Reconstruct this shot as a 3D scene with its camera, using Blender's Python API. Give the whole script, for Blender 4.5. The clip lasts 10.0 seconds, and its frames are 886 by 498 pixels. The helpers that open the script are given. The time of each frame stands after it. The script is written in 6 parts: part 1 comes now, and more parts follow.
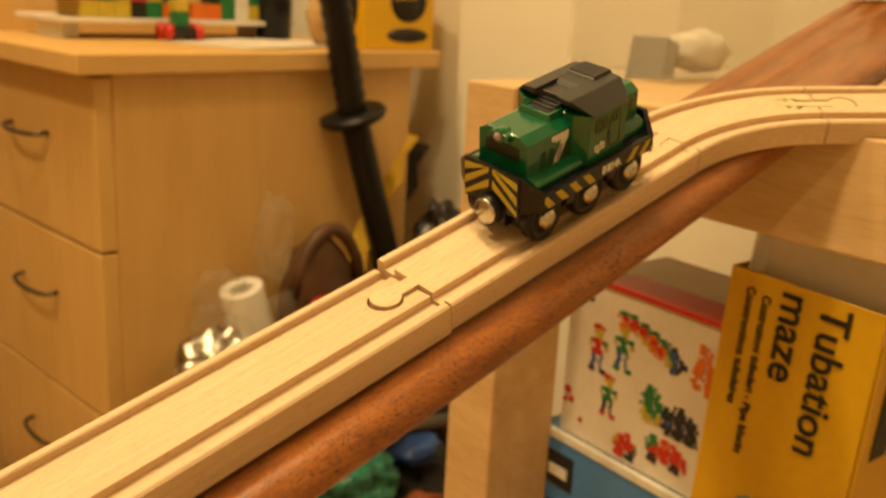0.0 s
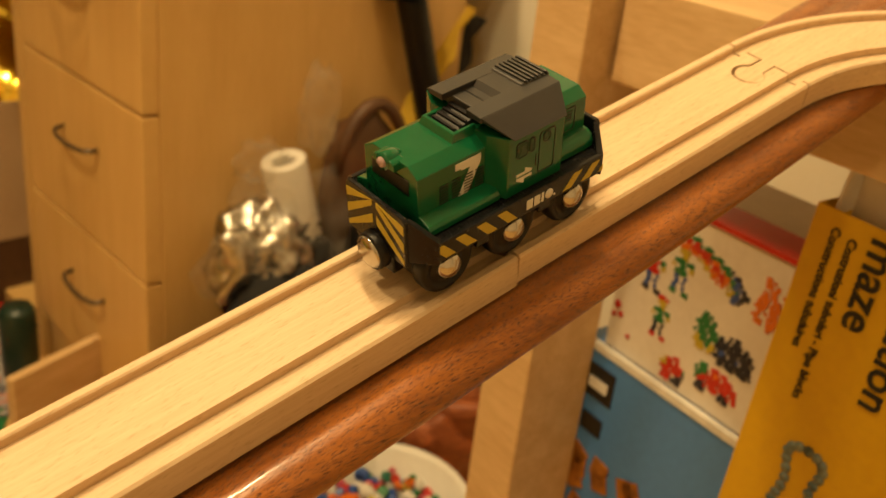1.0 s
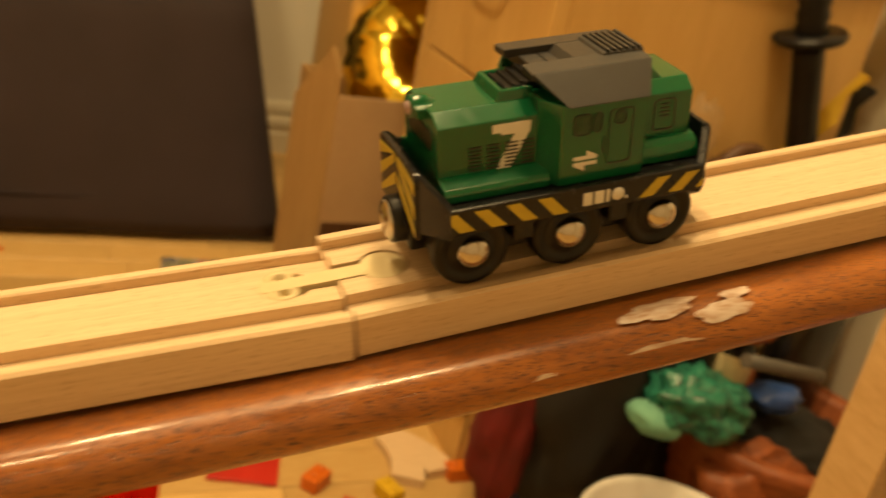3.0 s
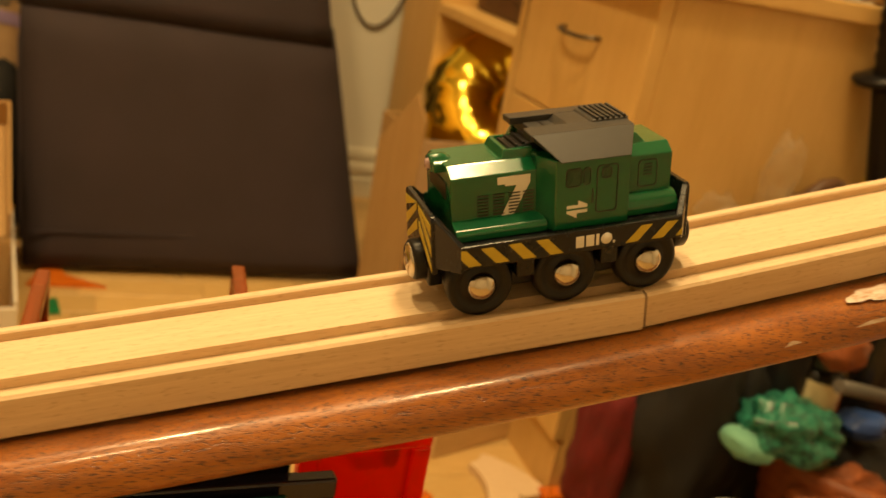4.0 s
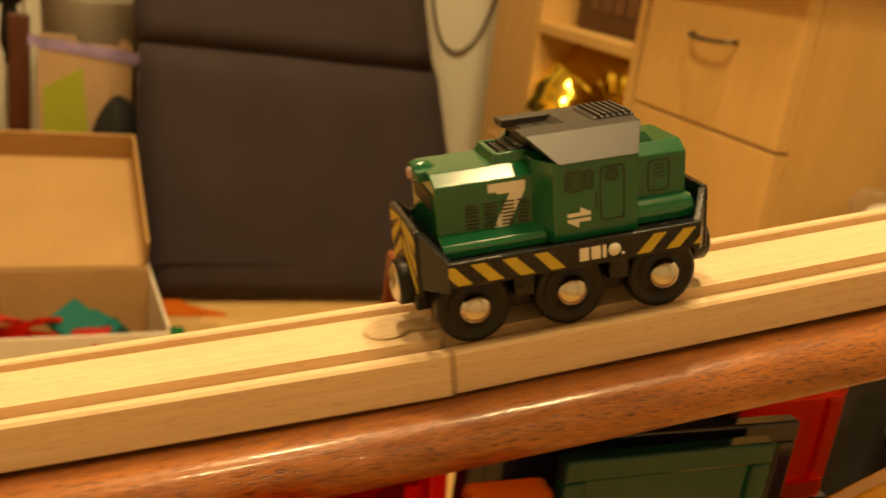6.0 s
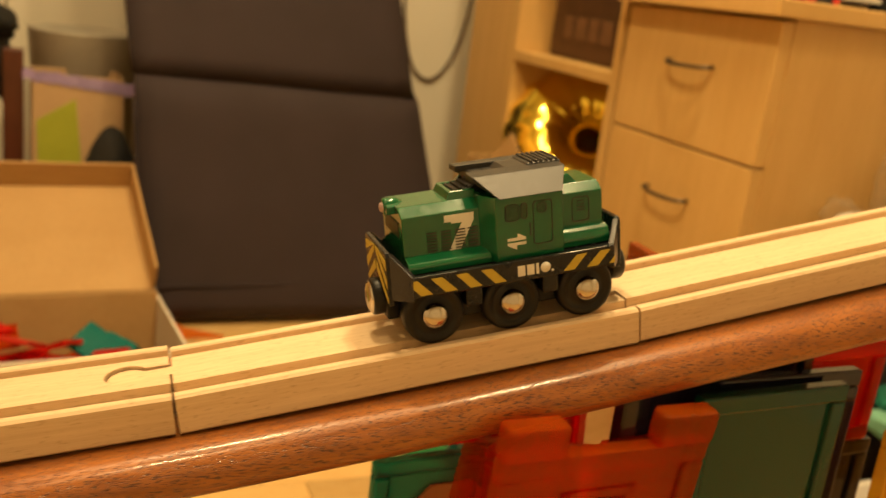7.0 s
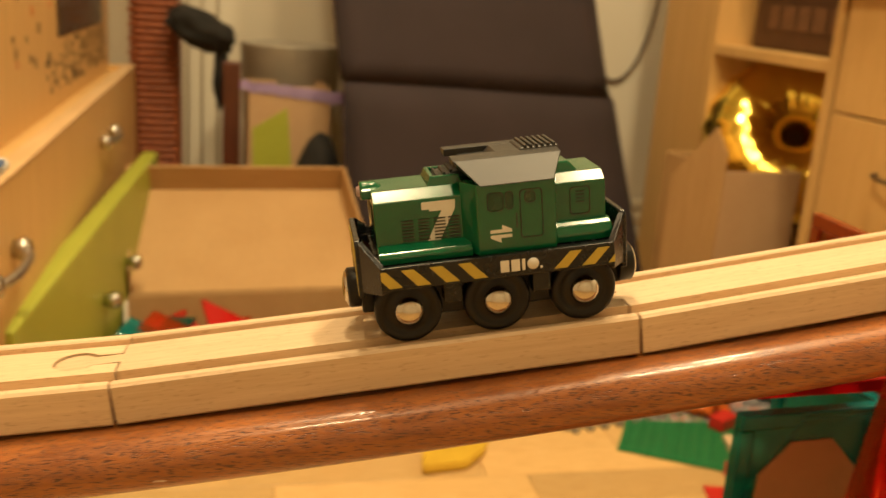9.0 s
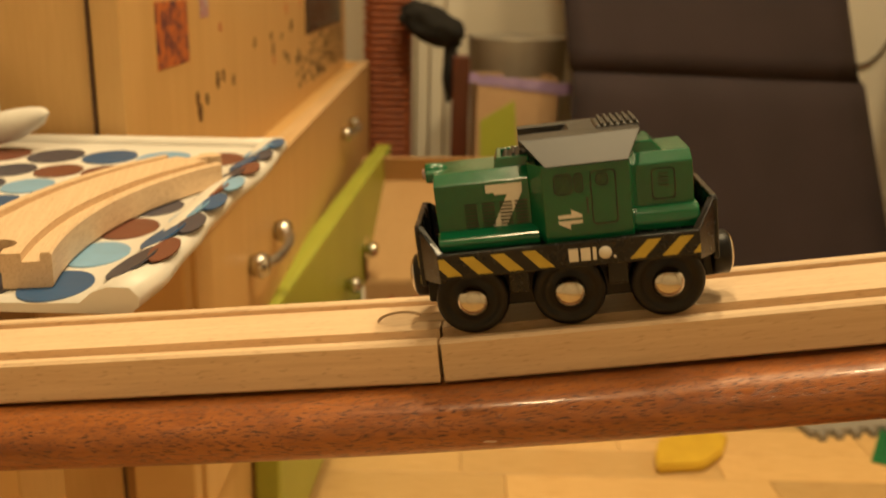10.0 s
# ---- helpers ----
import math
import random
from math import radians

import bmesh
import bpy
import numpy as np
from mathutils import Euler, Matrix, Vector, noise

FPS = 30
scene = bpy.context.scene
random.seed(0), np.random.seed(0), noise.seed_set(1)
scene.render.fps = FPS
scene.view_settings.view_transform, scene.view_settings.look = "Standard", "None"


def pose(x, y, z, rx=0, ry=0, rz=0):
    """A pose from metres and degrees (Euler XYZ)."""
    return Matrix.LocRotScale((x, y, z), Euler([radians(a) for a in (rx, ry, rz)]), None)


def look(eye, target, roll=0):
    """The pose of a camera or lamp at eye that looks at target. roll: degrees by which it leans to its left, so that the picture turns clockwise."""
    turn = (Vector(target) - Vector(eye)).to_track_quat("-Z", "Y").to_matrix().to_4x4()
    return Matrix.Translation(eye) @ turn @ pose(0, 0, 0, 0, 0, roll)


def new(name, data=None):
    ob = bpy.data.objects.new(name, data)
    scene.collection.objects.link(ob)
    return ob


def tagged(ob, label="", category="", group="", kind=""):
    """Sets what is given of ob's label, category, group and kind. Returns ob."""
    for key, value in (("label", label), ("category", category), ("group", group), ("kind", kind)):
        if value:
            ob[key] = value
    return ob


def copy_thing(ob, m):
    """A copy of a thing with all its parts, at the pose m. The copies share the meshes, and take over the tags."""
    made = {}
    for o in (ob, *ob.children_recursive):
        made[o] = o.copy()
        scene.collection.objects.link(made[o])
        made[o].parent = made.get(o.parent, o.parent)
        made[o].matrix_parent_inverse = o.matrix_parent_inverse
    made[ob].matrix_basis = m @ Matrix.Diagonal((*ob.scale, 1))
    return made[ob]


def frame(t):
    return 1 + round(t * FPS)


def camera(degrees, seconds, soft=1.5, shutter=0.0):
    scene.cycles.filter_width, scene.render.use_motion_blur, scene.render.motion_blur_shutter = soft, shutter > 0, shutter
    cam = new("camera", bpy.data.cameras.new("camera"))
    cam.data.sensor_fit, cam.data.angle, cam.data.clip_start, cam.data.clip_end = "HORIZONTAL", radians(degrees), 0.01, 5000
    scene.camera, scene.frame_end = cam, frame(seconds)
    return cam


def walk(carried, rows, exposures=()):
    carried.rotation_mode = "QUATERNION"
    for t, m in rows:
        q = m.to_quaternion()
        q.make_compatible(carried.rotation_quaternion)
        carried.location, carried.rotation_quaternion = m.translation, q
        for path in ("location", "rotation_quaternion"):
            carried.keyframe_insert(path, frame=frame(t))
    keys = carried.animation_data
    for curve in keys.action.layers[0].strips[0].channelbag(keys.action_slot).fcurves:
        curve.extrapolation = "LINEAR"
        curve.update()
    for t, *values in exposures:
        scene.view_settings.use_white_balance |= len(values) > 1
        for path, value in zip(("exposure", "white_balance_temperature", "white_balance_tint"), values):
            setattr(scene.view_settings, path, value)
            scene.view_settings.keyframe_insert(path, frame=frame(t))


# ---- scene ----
# ---- camera ----
cam = camera(51.14, 10.0, shutter=0.4)
PATH = [
    (0.0, pose(-0.2158, -0.2047, 0.1009, 74.68, -2.95, -44.99)),
    (0.5, pose(-0.1889, -0.1649, 0.1001, 73.15, -3.64, -44.08)),
    (1.0, pose(-0.1951, -0.1677, 0.1139, 65.83, -6.17, -41.38)),
    (1.5, pose(-0.2184, -0.1620, 0.0989, 64.52, -9.97, -35.63)),
    (2.0, pose(-0.2274, -0.1723, 0.0775, 66.25, -11.71, -29.13)),
    (2.5, pose(-0.2315, -0.1743, 0.0602, 68.22, -11.33, -25.74)),
    (3.0, pose(-0.2720, -0.1782, 0.0428, 67.94, -11.23, -20.35)),
    (3.2, pose(-0.2897, -0.1910, 0.0411, 67.64, -10.91, -18.05)),
    (4.3, pose(-0.3715, -0.2119, 0.0315, 71.24, -9.53, -18.30)),
    (4.5, pose(-0.3770, -0.2030, 0.0250, 71.40, -8.81, -18.38)),
    (5.0, pose(-0.4042, -0.1818, 0.0191, 71.91, -8.10, -18.20)),
    (5.5, pose(-0.4284, -0.1759, 0.0032, 71.93, -7.24, -17.16)),
    (6.0, pose(-0.4907, -0.1867, -0.0067, 72.32, -7.31, -17.15)),
    (6.2, pose(-0.5198, -0.1972, -0.0041, 72.74, -7.91, -18.80)),
    (7.3, pose(-0.6105, -0.2361, -0.0093, 74.87, -6.78, -20.96)),
    (7.5, pose(-0.6293, -0.2372, -0.0114, 74.98, -6.43, -20.04)),
    (8.0, pose(-0.6568, -0.2342, -0.0218, 74.84, -5.70, -17.16)),
    (8.5, pose(-0.6767, -0.2256, -0.0301, 74.78, -5.18, -15.94)),
    (9.0, pose(-0.6734, -0.2172, -0.0395, 74.39, -3.99, -12.10)),
    (9.5, pose(-0.6891, -0.2208, -0.0356, 74.00, -1.80, -2.97)),
    (10.0, pose(-0.7050, -0.2032, -0.0556, 73.71, -1.32, 0.40)),
]
walk(cam, PATH, [(0.0, 0.03, 6600, 10), (2.0, -0.02, 6700, 10), (3.0, 0.10, 6850, 10), (5.5, 0.20, 6900, 10), (7.5, 0.36, 6350, 10), (8.5, 0.36, 6150, 10), (9.5, 0.30, 5550, 10), (10.0, 0.03, 5800, 10)])
cam.data.dof.use_dof, cam.data.dof.focus_distance, cam.data.dof.aperture_fstop = True, 0.255, 18.0

# track joints, near upper edge, from the top of the ramp downwards
JOINTS = [(0.1460, -0.0050, 0.0421), (0.0000, 0.0000, 0.0000), (-0.2075, 0.0000, -0.0531), (-0.4166, 0.0059, -0.0978), (-0.5598, 0.0141, -0.1252), (-0.7057, 0.0223, -0.1468)]
# seconds and the x of the front axle
RUN = [(0.0, 0.0508), (0.5, 0.0144), (1.0, -0.0250), (1.5, -0.0662), (2.0, -0.1037), (2.5, -0.1409), (3.0, -0.1782), (3.2, -0.1928), (4.3, -0.2788), (4.5, -0.2938), (5.0, -0.3330), (5.5, -0.3709), (6.0, -0.4094), (6.2, -0.4244), (7.3, -0.5047), (7.5, -0.5194), (8.0, -0.5544), (8.5, -0.5875), (9.0, -0.6246), (9.5, -0.6614), (10.0, -0.6957)]

# ---- light ----
world = bpy.data.worlds.new("world")
scene.world = world
world.use_nodes = True
world.node_tree.nodes["Background"].inputs[0].default_value = (1.0, 0.7, 0.4, 1)
world.node_tree.nodes["Background"].inputs[1].default_value = 0.02
# first: unseen fill added to brighten the stickered board; others: bulbs inferred from glints
LAMPS = ((-0.95, -0.35, 1.62, 0.16, 7), (-0.74, 0.50, 1.50, 0.14, 15), (-0.25, 0.10, 1.50, 0.22, 12), (-0.10, 0.62, 1.50, 0.10, 12))
for x, y, z, size, watts in LAMPS:
    lamp = bpy.data.lights.new("unseen_lamp", "AREA")
    lamp.shape, lamp.size, lamp.energy, lamp.color = "DISK", size, watts, (1.0, 0.708, 0.335)
    new("unseen_lamp", lamp).matrix_world = pose(x, y, z)


# ---- materials ----
def surface(name, a, b=None, scale=20.0, stretch=(1, 1, 1), rough=0.5, bump=0.0, metal=0.0, fine=160.0, coat=0.0, spread=(0.35, 0.65), vary=0.0, bump_mm=0.4):
    """Two colours mixed by noise at two scales, with relief; vary: brightness from object to object."""
    m = bpy.data.materials.new(name)
    m.use_nodes = True
    t = m.node_tree
    n, l = t.nodes, t.links
    p = n["Principled BSDF"]
    b = b or tuple(v * 0.8 for v in a)
    co = n.new("ShaderNodeTexCoord")
    mp = n.new("ShaderNodeMapping")
    mp.inputs["Scale"].default_value = stretch
    l.new(co.outputs["Object"], mp.inputs[0])
    n1 = n.new("ShaderNodeTexNoise")
    n1.inputs["Scale"].default_value, n1.inputs["Detail"].default_value = scale, 5
    l.new(mp.outputs[0], n1.inputs["Vector"])
    n2 = n.new("ShaderNodeTexNoise")
    n2.inputs["Scale"].default_value, n2.inputs["Detail"].default_value = fine, 4
    l.new(mp.outputs[0], n2.inputs["Vector"])
    ad = n.new("ShaderNodeMath")
    ad.operation = "MULTIPLY_ADD"
    ad.inputs[1].default_value, ad.inputs[2].default_value = 0.4, 0.0
    l.new(n2.outputs["Fac"], ad.inputs[0])
    ad2 = n.new("ShaderNodeMath")
    ad2.operation = "MULTIPLY_ADD"
    ad2.inputs[1].default_value = 0.6
    l.new(n1.outputs["Fac"], ad2.inputs[0])
    l.new(ad.outputs[0], ad2.inputs[2])
    r = n.new("ShaderNodeValToRGB")
    r.color_ramp.elements[0].position, r.color_ramp.elements[1].position = spread
    r.color_ramp.elements[0].color, r.color_ramp.elements[1].color = (*b, 1), (*a, 1)
    l.new(ad2.outputs[0], r.inputs[0])
    out = r.outputs[0]
    if vary:
        oi = n.new("ShaderNodeObjectInfo")
        mr = n.new("ShaderNodeMapRange")
        mr.inputs[3].default_value, mr.inputs[4].default_value = 1 - vary, 1 + vary
        l.new(oi.outputs["Random"], mr.inputs[0])
        hs = n.new("ShaderNodeHueSaturation")
        l.new(mr.outputs[0], hs.inputs["Value"])
        l.new(out, hs.inputs["Color"])
        out = hs.outputs[0]
    l.new(out, p.inputs["Base Color"])
    rr = n.new("ShaderNodeMapRange")
    rr.inputs[3].default_value, rr.inputs[4].default_value = max(rough - 0.08, 0.02), min(rough + 0.1, 1)
    l.new(n2.outputs["Fac"], rr.inputs[0])
    l.new(rr.outputs[0], p.inputs["Roughness"])
    p.inputs["Metallic"].default_value = metal
    p.inputs["Coat Weight"].default_value = coat
    p.inputs["Coat Roughness"].default_value = 0.12
    if bump:
        bp = n.new("ShaderNodeBump")
        bp.inputs["Strength"].default_value, bp.inputs["Distance"].default_value = bump, bump_mm / 1000
        l.new(ad2.outputs[0], bp.inputs["Height"])
        l.new(bp.outputs[0], p.inputs["Normal"])
    return m


def clear(name, col, rough=0.05, alpha_mix=0.5):
    """Tinted see-through plastic."""
    m = bpy.data.materials.new(name)
    m.use_nodes = True
    t = m.node_tree
    n, l = t.nodes, t.links
    p = n["Principled BSDF"]
    p.inputs["Base Color"].default_value = (*col, 1)
    p.inputs["Roughness"].default_value = rough
    tr = n.new("ShaderNodeBsdfTransparent")
    tr.inputs[0].default_value = (*(min(1, c * 1.7 + 0.07) for c in col), 1) if alpha_mix > 0.2 else (0.97, 0.965, 0.95, 1)
    mx = n.new("ShaderNodeMixShader")
    mx.inputs[0].default_value = alpha_mix
    l.new(tr.outputs[0], mx.inputs[1])
    l.new(p.outputs[0], mx.inputs[2])
    l.new(mx.outputs[0], n["Material Output"].inputs[0])
    return m


BEECH = surface("beech", (0.72, 0.555, 0.37), (0.61, 0.44, 0.27), 14, (1.2, 40, 40), 0.5, 0.12, fine=60, vary=0.06, bump_mm=0.12)
def beech_flecks(m):
    """Short darker rays along the grain, as in steamed beech."""
    n, l = m.node_tree.nodes, m.node_tree.links
    p = n["Principled BSDF"]
    base = p.inputs["Base Color"].links[0].from_socket
    co = n.new("ShaderNodeTexCoord")
    mp = n.new("ShaderNodeMapping")
    mp.inputs["Scale"].default_value = (1.0, 5.0, 5.0)
    l.new(co.outputs["Object"], mp.inputs[0])
    ray = n.new("ShaderNodeTexNoise")
    ray.inputs["Scale"].default_value, ray.inputs["Detail"].default_value = 260, 1
    l.new(mp.outputs[0], ray.inputs["Vector"])
    thin = n.new("ShaderNodeMapRange")
    thin.inputs[1].default_value, thin.inputs[2].default_value, thin.inputs[4].default_value = 0.60, 0.72, 0.38
    l.new(ray.outputs["Fac"], thin.inputs[0])
    mix = n.new("ShaderNodeMix")
    mix.data_type = "RGBA"
    mix.inputs[7].default_value = (0.34, 0.19, 0.085, 1)
    l.new(thin.outputs[0], mix.inputs[0])
    l.new(base, mix.inputs[6])
    l.new(mix.outputs[2], p.inputs["Base Color"])


beech_flecks(BEECH)
def mahogany():
    """Varnished open-pored wood: warm figure, short dark pores along the grain, worn dull patches."""
    m = surface("varnished_mahogany", (0.36, 0.120, 0.019), (0.20, 0.058, 0.009), 22, (1.0, 6, 6), 0.32, 0.0, fine=120, coat=0.4, spread=(0.34, 0.62))
    n, l = m.node_tree.nodes, m.node_tree.links
    p = n["Principled BSDF"]
    base = p.inputs["Base Color"].links[0].from_socket
    co = n.new("ShaderNodeTexCoord")
    mp = n.new("ShaderNodeMapping")
    mp.inputs["Scale"].default_value = (1.0, 9.0, 9.0)
    l.new(co.outputs["Object"], mp.inputs[0])
    pore = n.new("ShaderNodeTexNoise")
    pore.inputs["Scale"].default_value, pore.inputs["Detail"].default_value = 320, 2
    l.new(mp.outputs[0], pore.inputs["Vector"])
    thin = n.new("ShaderNodeMapRange")
    thin.inputs[1].default_value, thin.inputs[2].default_value = 0.545, 0.63
    l.new(pore.outputs["Fac"], thin.inputs[0])
    mix = n.new("ShaderNodeMix")
    mix.data_type = "RGBA"
    mix.inputs[7].default_value = (0.075, 0.020, 0.006, 1)
    l.new(thin.outputs[0], mix.inputs[0])
    l.new(base, mix.inputs[6])
    l.new(mix.outputs[2], p.inputs["Base Color"])
    bp = n.new("ShaderNodeBump")
    bp.invert = True
    bp.inputs["Strength"].default_value, bp.inputs["Distance"].default_value = 0.5, 0.0002
    l.new(thin.outputs[0], bp.inputs["Height"])
    l.new(bp.outputs[0], p.inputs["Normal"])
    l.new(bp.outputs[0], p.inputs["Coat Normal"])
    p.inputs["Coat Roughness"].default_value = 0.09
    return m


MAHOGANY = mahogany()
VENEER = surface("beech_veneer", (0.66, 0.43, 0.165), (0.59, 0.37, 0.13), 6, (1, 8, 1), 0.42, 0.03, fine=60)
VENEER_SIDE = surface("beech_veneer_upright", (0.66, 0.43, 0.165), (0.59, 0.37, 0.13), 6, (8, 8, 0.8), 0.42, 0.03, fine=60)
PINE = surface("light_pine", (0.66, 0.47, 0.25), (0.52, 0.34, 0.16), 9, (8, 1, 8), 0.5, 0.08, fine=50)
WALLPAINT = surface("cream_wall_paint", (0.80, 0.76, 0.66), (0.75, 0.71, 0.60), 3, rough=0.7, bump=0.1, fine=220)
PLASTER = surface("white_ceiling_paint", (0.8, 0.78, 0.72), (0.76, 0.74, 0.68), 3, rough=0.8, bump=0.1)
TRIMPAINT = surface("cream_gloss_trim", (0.76, 0.71, 0.58), (0.68, 0.62, 0.48), 8, rough=0.35)
PARQUET = surface("oak_parquet", (0.66, 0.45, 0.19), (0.54, 0.34, 0.125), 18, (1.5, 14, 14), 0.35, 0.05, fine=70, vary=0.2)
NAVY = surface("navy_cotton_cover", (0.037, 0.026, 0.033), (0.028, 0.020, 0.025), 12, rough=0.9, bump=0.35, fine=420)
GREEN = surface("green_plastic", (0.005, 0.105, 0.042), (0.004, 0.092, 0.037), 40, rough=0.17, fine=400, coat=0.25)
BLACK = surface("black_plastic", (0.008, 0.008, 0.009), (0.006, 0.006, 0.007), 60, rough=0.34, bump=0.06, fine=600)
ROOFGREY = surface("anthracite_plastic", (0.034, 0.033, 0.034), (0.026, 0.025, 0.026), 80, rough=0.42, bump=0.2, fine=900, bump_mm=0.08)
BLACK.node_tree.nodes["Principled BSDF"].inputs["Specular IOR Level"].default_value = 0.28
DECK = surface("slate_plastic", (0.011, 0.012, 0.014), (0.008, 0.008, 0.010), 60, rough=0.24, fine=500)
DECK.node_tree.nodes["Principled BSDF"].inputs["Specular IOR Level"].default_value = 0.36
YELLOWP = surface("yellow_print", (0.50, 0.39, 0.04), (0.43, 0.33, 0.03), 80, rough=0.4)
WHITEP = surface("white_print", (0.72, 0.72, 0.70), (0.6, 0.6, 0.58), 90, rough=0.45)
BLACKP = surface("dark_print", (0.006, 0.012, 0.008), (0.004, 0.008, 0.006), 90, rough=0.4)
CHROME = surface("worn_nickel", (0.60, 0.58, 0.54), (0.44, 0.42, 0.39), 120, rough=0.17, metal=1.0, bump=0.12, fine=700, bump_mm=0.1)
DULL = surface("dull_bronze", (0.20, 0.16, 0.12), (0.13, 0.10, 0.07), 60, rough=0.5, metal=1.0)
STEEL = surface("brushed_steel", (0.55, 0.53, 0.50), (0.45, 0.43, 0.40), 60, rough=0.3, metal=1.0)
LENS = surface("clear_lamp_lens", (0.42, 0.30, 0.32), rough=0.1)
CREAMPL = surface("cream_plastic", (0.66, 0.56, 0.34), (0.6, 0.5, 0.3), 80, rough=0.45)
CARD = surface("brown_cardboard", (0.47, 0.30, 0.13), (0.41, 0.25, 0.10), 12, (1, 6, 1), 0.75, 0.1, fine=120)
PAPERW = surface("white_card", (0.70, 0.66, 0.60), (0.62, 0.58, 0.52), 20, rough=0.6)
GOLD = surface("gold_foil", (1.0, 0.80, 0.13), (0.97, 0.74, 0.10), 14, rough=0.12, metal=1.0, bump=0.25, fine=60, bump_mm=2.0)
YELBOX = surface("yellow_card", (0.66, 0.40, 0.010), (0.58, 0.34, 0.008), 12, rough=0.42, bump=0.03)
BLUEBOX = surface("blue_card", (0.07, 0.23, 0.62), (0.055, 0.19, 0.54), 10, rough=0.4)
INKBLACK = surface("black_ink", (0.010, 0.009, 0.009), rough=0.5)
RED = surface("red_plastic", (0.52, 0.022, 0.014), (0.42, 0.016, 0.010), 30, rough=0.35)
ORANGEP = surface("orange_plastic", (0.66, 0.16, 0.015), (0.55, 0.12, 0.01), 30, rough=0.35)
YELLOW = surface("yellow_foam", (0.66, 0.44, 0.02), (0.56, 0.35, 0.015), 30, rough=0.6)
BLUEP = surface("blue_plastic", (0.03, 0.09, 0.36), (0.025, 0.07, 0.28), 30, rough=0.35)
LEAF = surface("leaf_green_plastic", (0.012, 0.17, 0.055), (0.010, 0.14, 0.045), 30, rough=0.4)
LIME = surface("lime_lacquer", (0.38, 0.42, 0.045), (0.33, 0.36, 0.035), 8, rough=0.4)
DARKCLOTH = surface("black_cloth", (0.013, 0.012, 0.012), (0.008, 0.008, 0.008), 20, rough=0.9, bump=0.4)
WHITEPL = surface("white_plastic", (0.72, 0.70, 0.66), (0.66, 0.64, 0.60), 30, rough=0.35)
WICKER = surface("red_brown_wicker", (0.34, 0.095, 0.026), (0.19, 0.048, 0.014), 60, (1, 1, 3), 0.5, 0.5, fine=200, bump_mm=2)
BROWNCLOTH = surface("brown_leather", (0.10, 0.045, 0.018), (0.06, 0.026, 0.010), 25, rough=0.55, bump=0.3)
TEALCLOTH = surface("teal_sequins", (0.03, 0.22, 0.15), (0.008, 0.06, 0.045), 130, rough=0.3, bump=0.5, fine=300, spread=(0.42, 0.55))
MINT = surface("mint_cloth", (0.18, 0.44, 0.33), (0.14, 0.36, 0.27), 30, rough=0.8)
C_RED = clear("clear_red_plastic", (0.62, 0.025, 0.012), 0.08, 0.45)
C_ORANGE = clear("clear_orange_plastic", (0.50, 0.095, 0.005), 0.08, 0.26)
C_AMBER = clear("clear_amber_plastic", (0.34, 0.09, 0.022), 0.1, 0.5)
C_TEAL = clear("clear_teal_plastic", (0.02, 0.26, 0.26), 0.08, 0.45)
C_GREEN = clear("clear_green_plastic", (0.006, 0.07, 0.055), 0.1, 0.75)
C_DARK = clear("clear_navy_plastic", (0.012, 0.012, 0.03), 0.12, 0.9)
C_YEL = clear("clear_yellow_plastic", (0.75, 0.42, 0.03), 0.08, 0.7)
C_BAG = clear("clear_bag_film", (0.75, 0.70, 0.62), 0.12, 0.07)
C_BOX = clear("clear_tub_plastic", (0.85, 0.82, 0.75), 0.06, 0.12)
SILVER = surface("silver_foil", (0.72, 0.70, 0.66), (0.4, 0.39, 0.37), 60, rough=0.16, metal=1.0, bump=0.9, fine=160, bump_mm=4)


# ---- building helpers ----
def part(name, bm, material, parent=None, label="", smooth=False):
    me = bpy.data.meshes.new(name)
    bmesh.ops.recalc_face_normals(bm, faces=bm.faces)
    bm.to_mesh(me)
    bm.free()
    if smooth:
        for f in me.polygons:
            f.use_smooth = True
    for m in material if isinstance(material, (list, tuple)) else [material]:
        me.materials.append(m)
    ob = new(name, me)
    if parent:
        ob.parent = parent
    return tagged(ob, label)


def thing(name, label, category, m=None, group="", kind=""):
    ob = new(name)
    ob.empty_display_size = 0.02
    ob.matrix_world = m or Matrix()
    return tagged(ob, label, category, group, kind)


def block(bm, x0, x1, y0, y1, z0, z1, bevel=0.0, seg=2, m=None, mi=0):
    r = bmesh.ops.create_cube(bm, size=1, matrix=Matrix.Translation(((x0 + x1) / 2, (y0 + y1) / 2, (z0 + z1) / 2)) @ Matrix.Diagonal((x1 - x0, y1 - y0, z1 - z0, 1)))
    vs = r["verts"]
    fs = list({f for v in vs for f in v.link_faces})
    if bevel:
        es = list({e for v in vs for e in v.link_edges})
        rb = bmesh.ops.bevel(bm, geom=es, offset=bevel, segments=seg, affect="EDGES", profile=0.5)
        vs = list({v for v in vs if v.is_valid} | set(rb["verts"]))
        fs = list({f for v in vs for f in v.link_faces})
    for f in fs:
        f.material_index = mi
    if m is not None:
        bmesh.ops.transform(bm, matrix=m, verts=vs)
    return vs


def boxed(x0, x1, y0, y1, z0, z1, bevel=0.0, seg=2):
    bm = bmesh.new()
    block(bm, x0, x1, y0, y1, z0, z1, bevel, seg)
    return bm


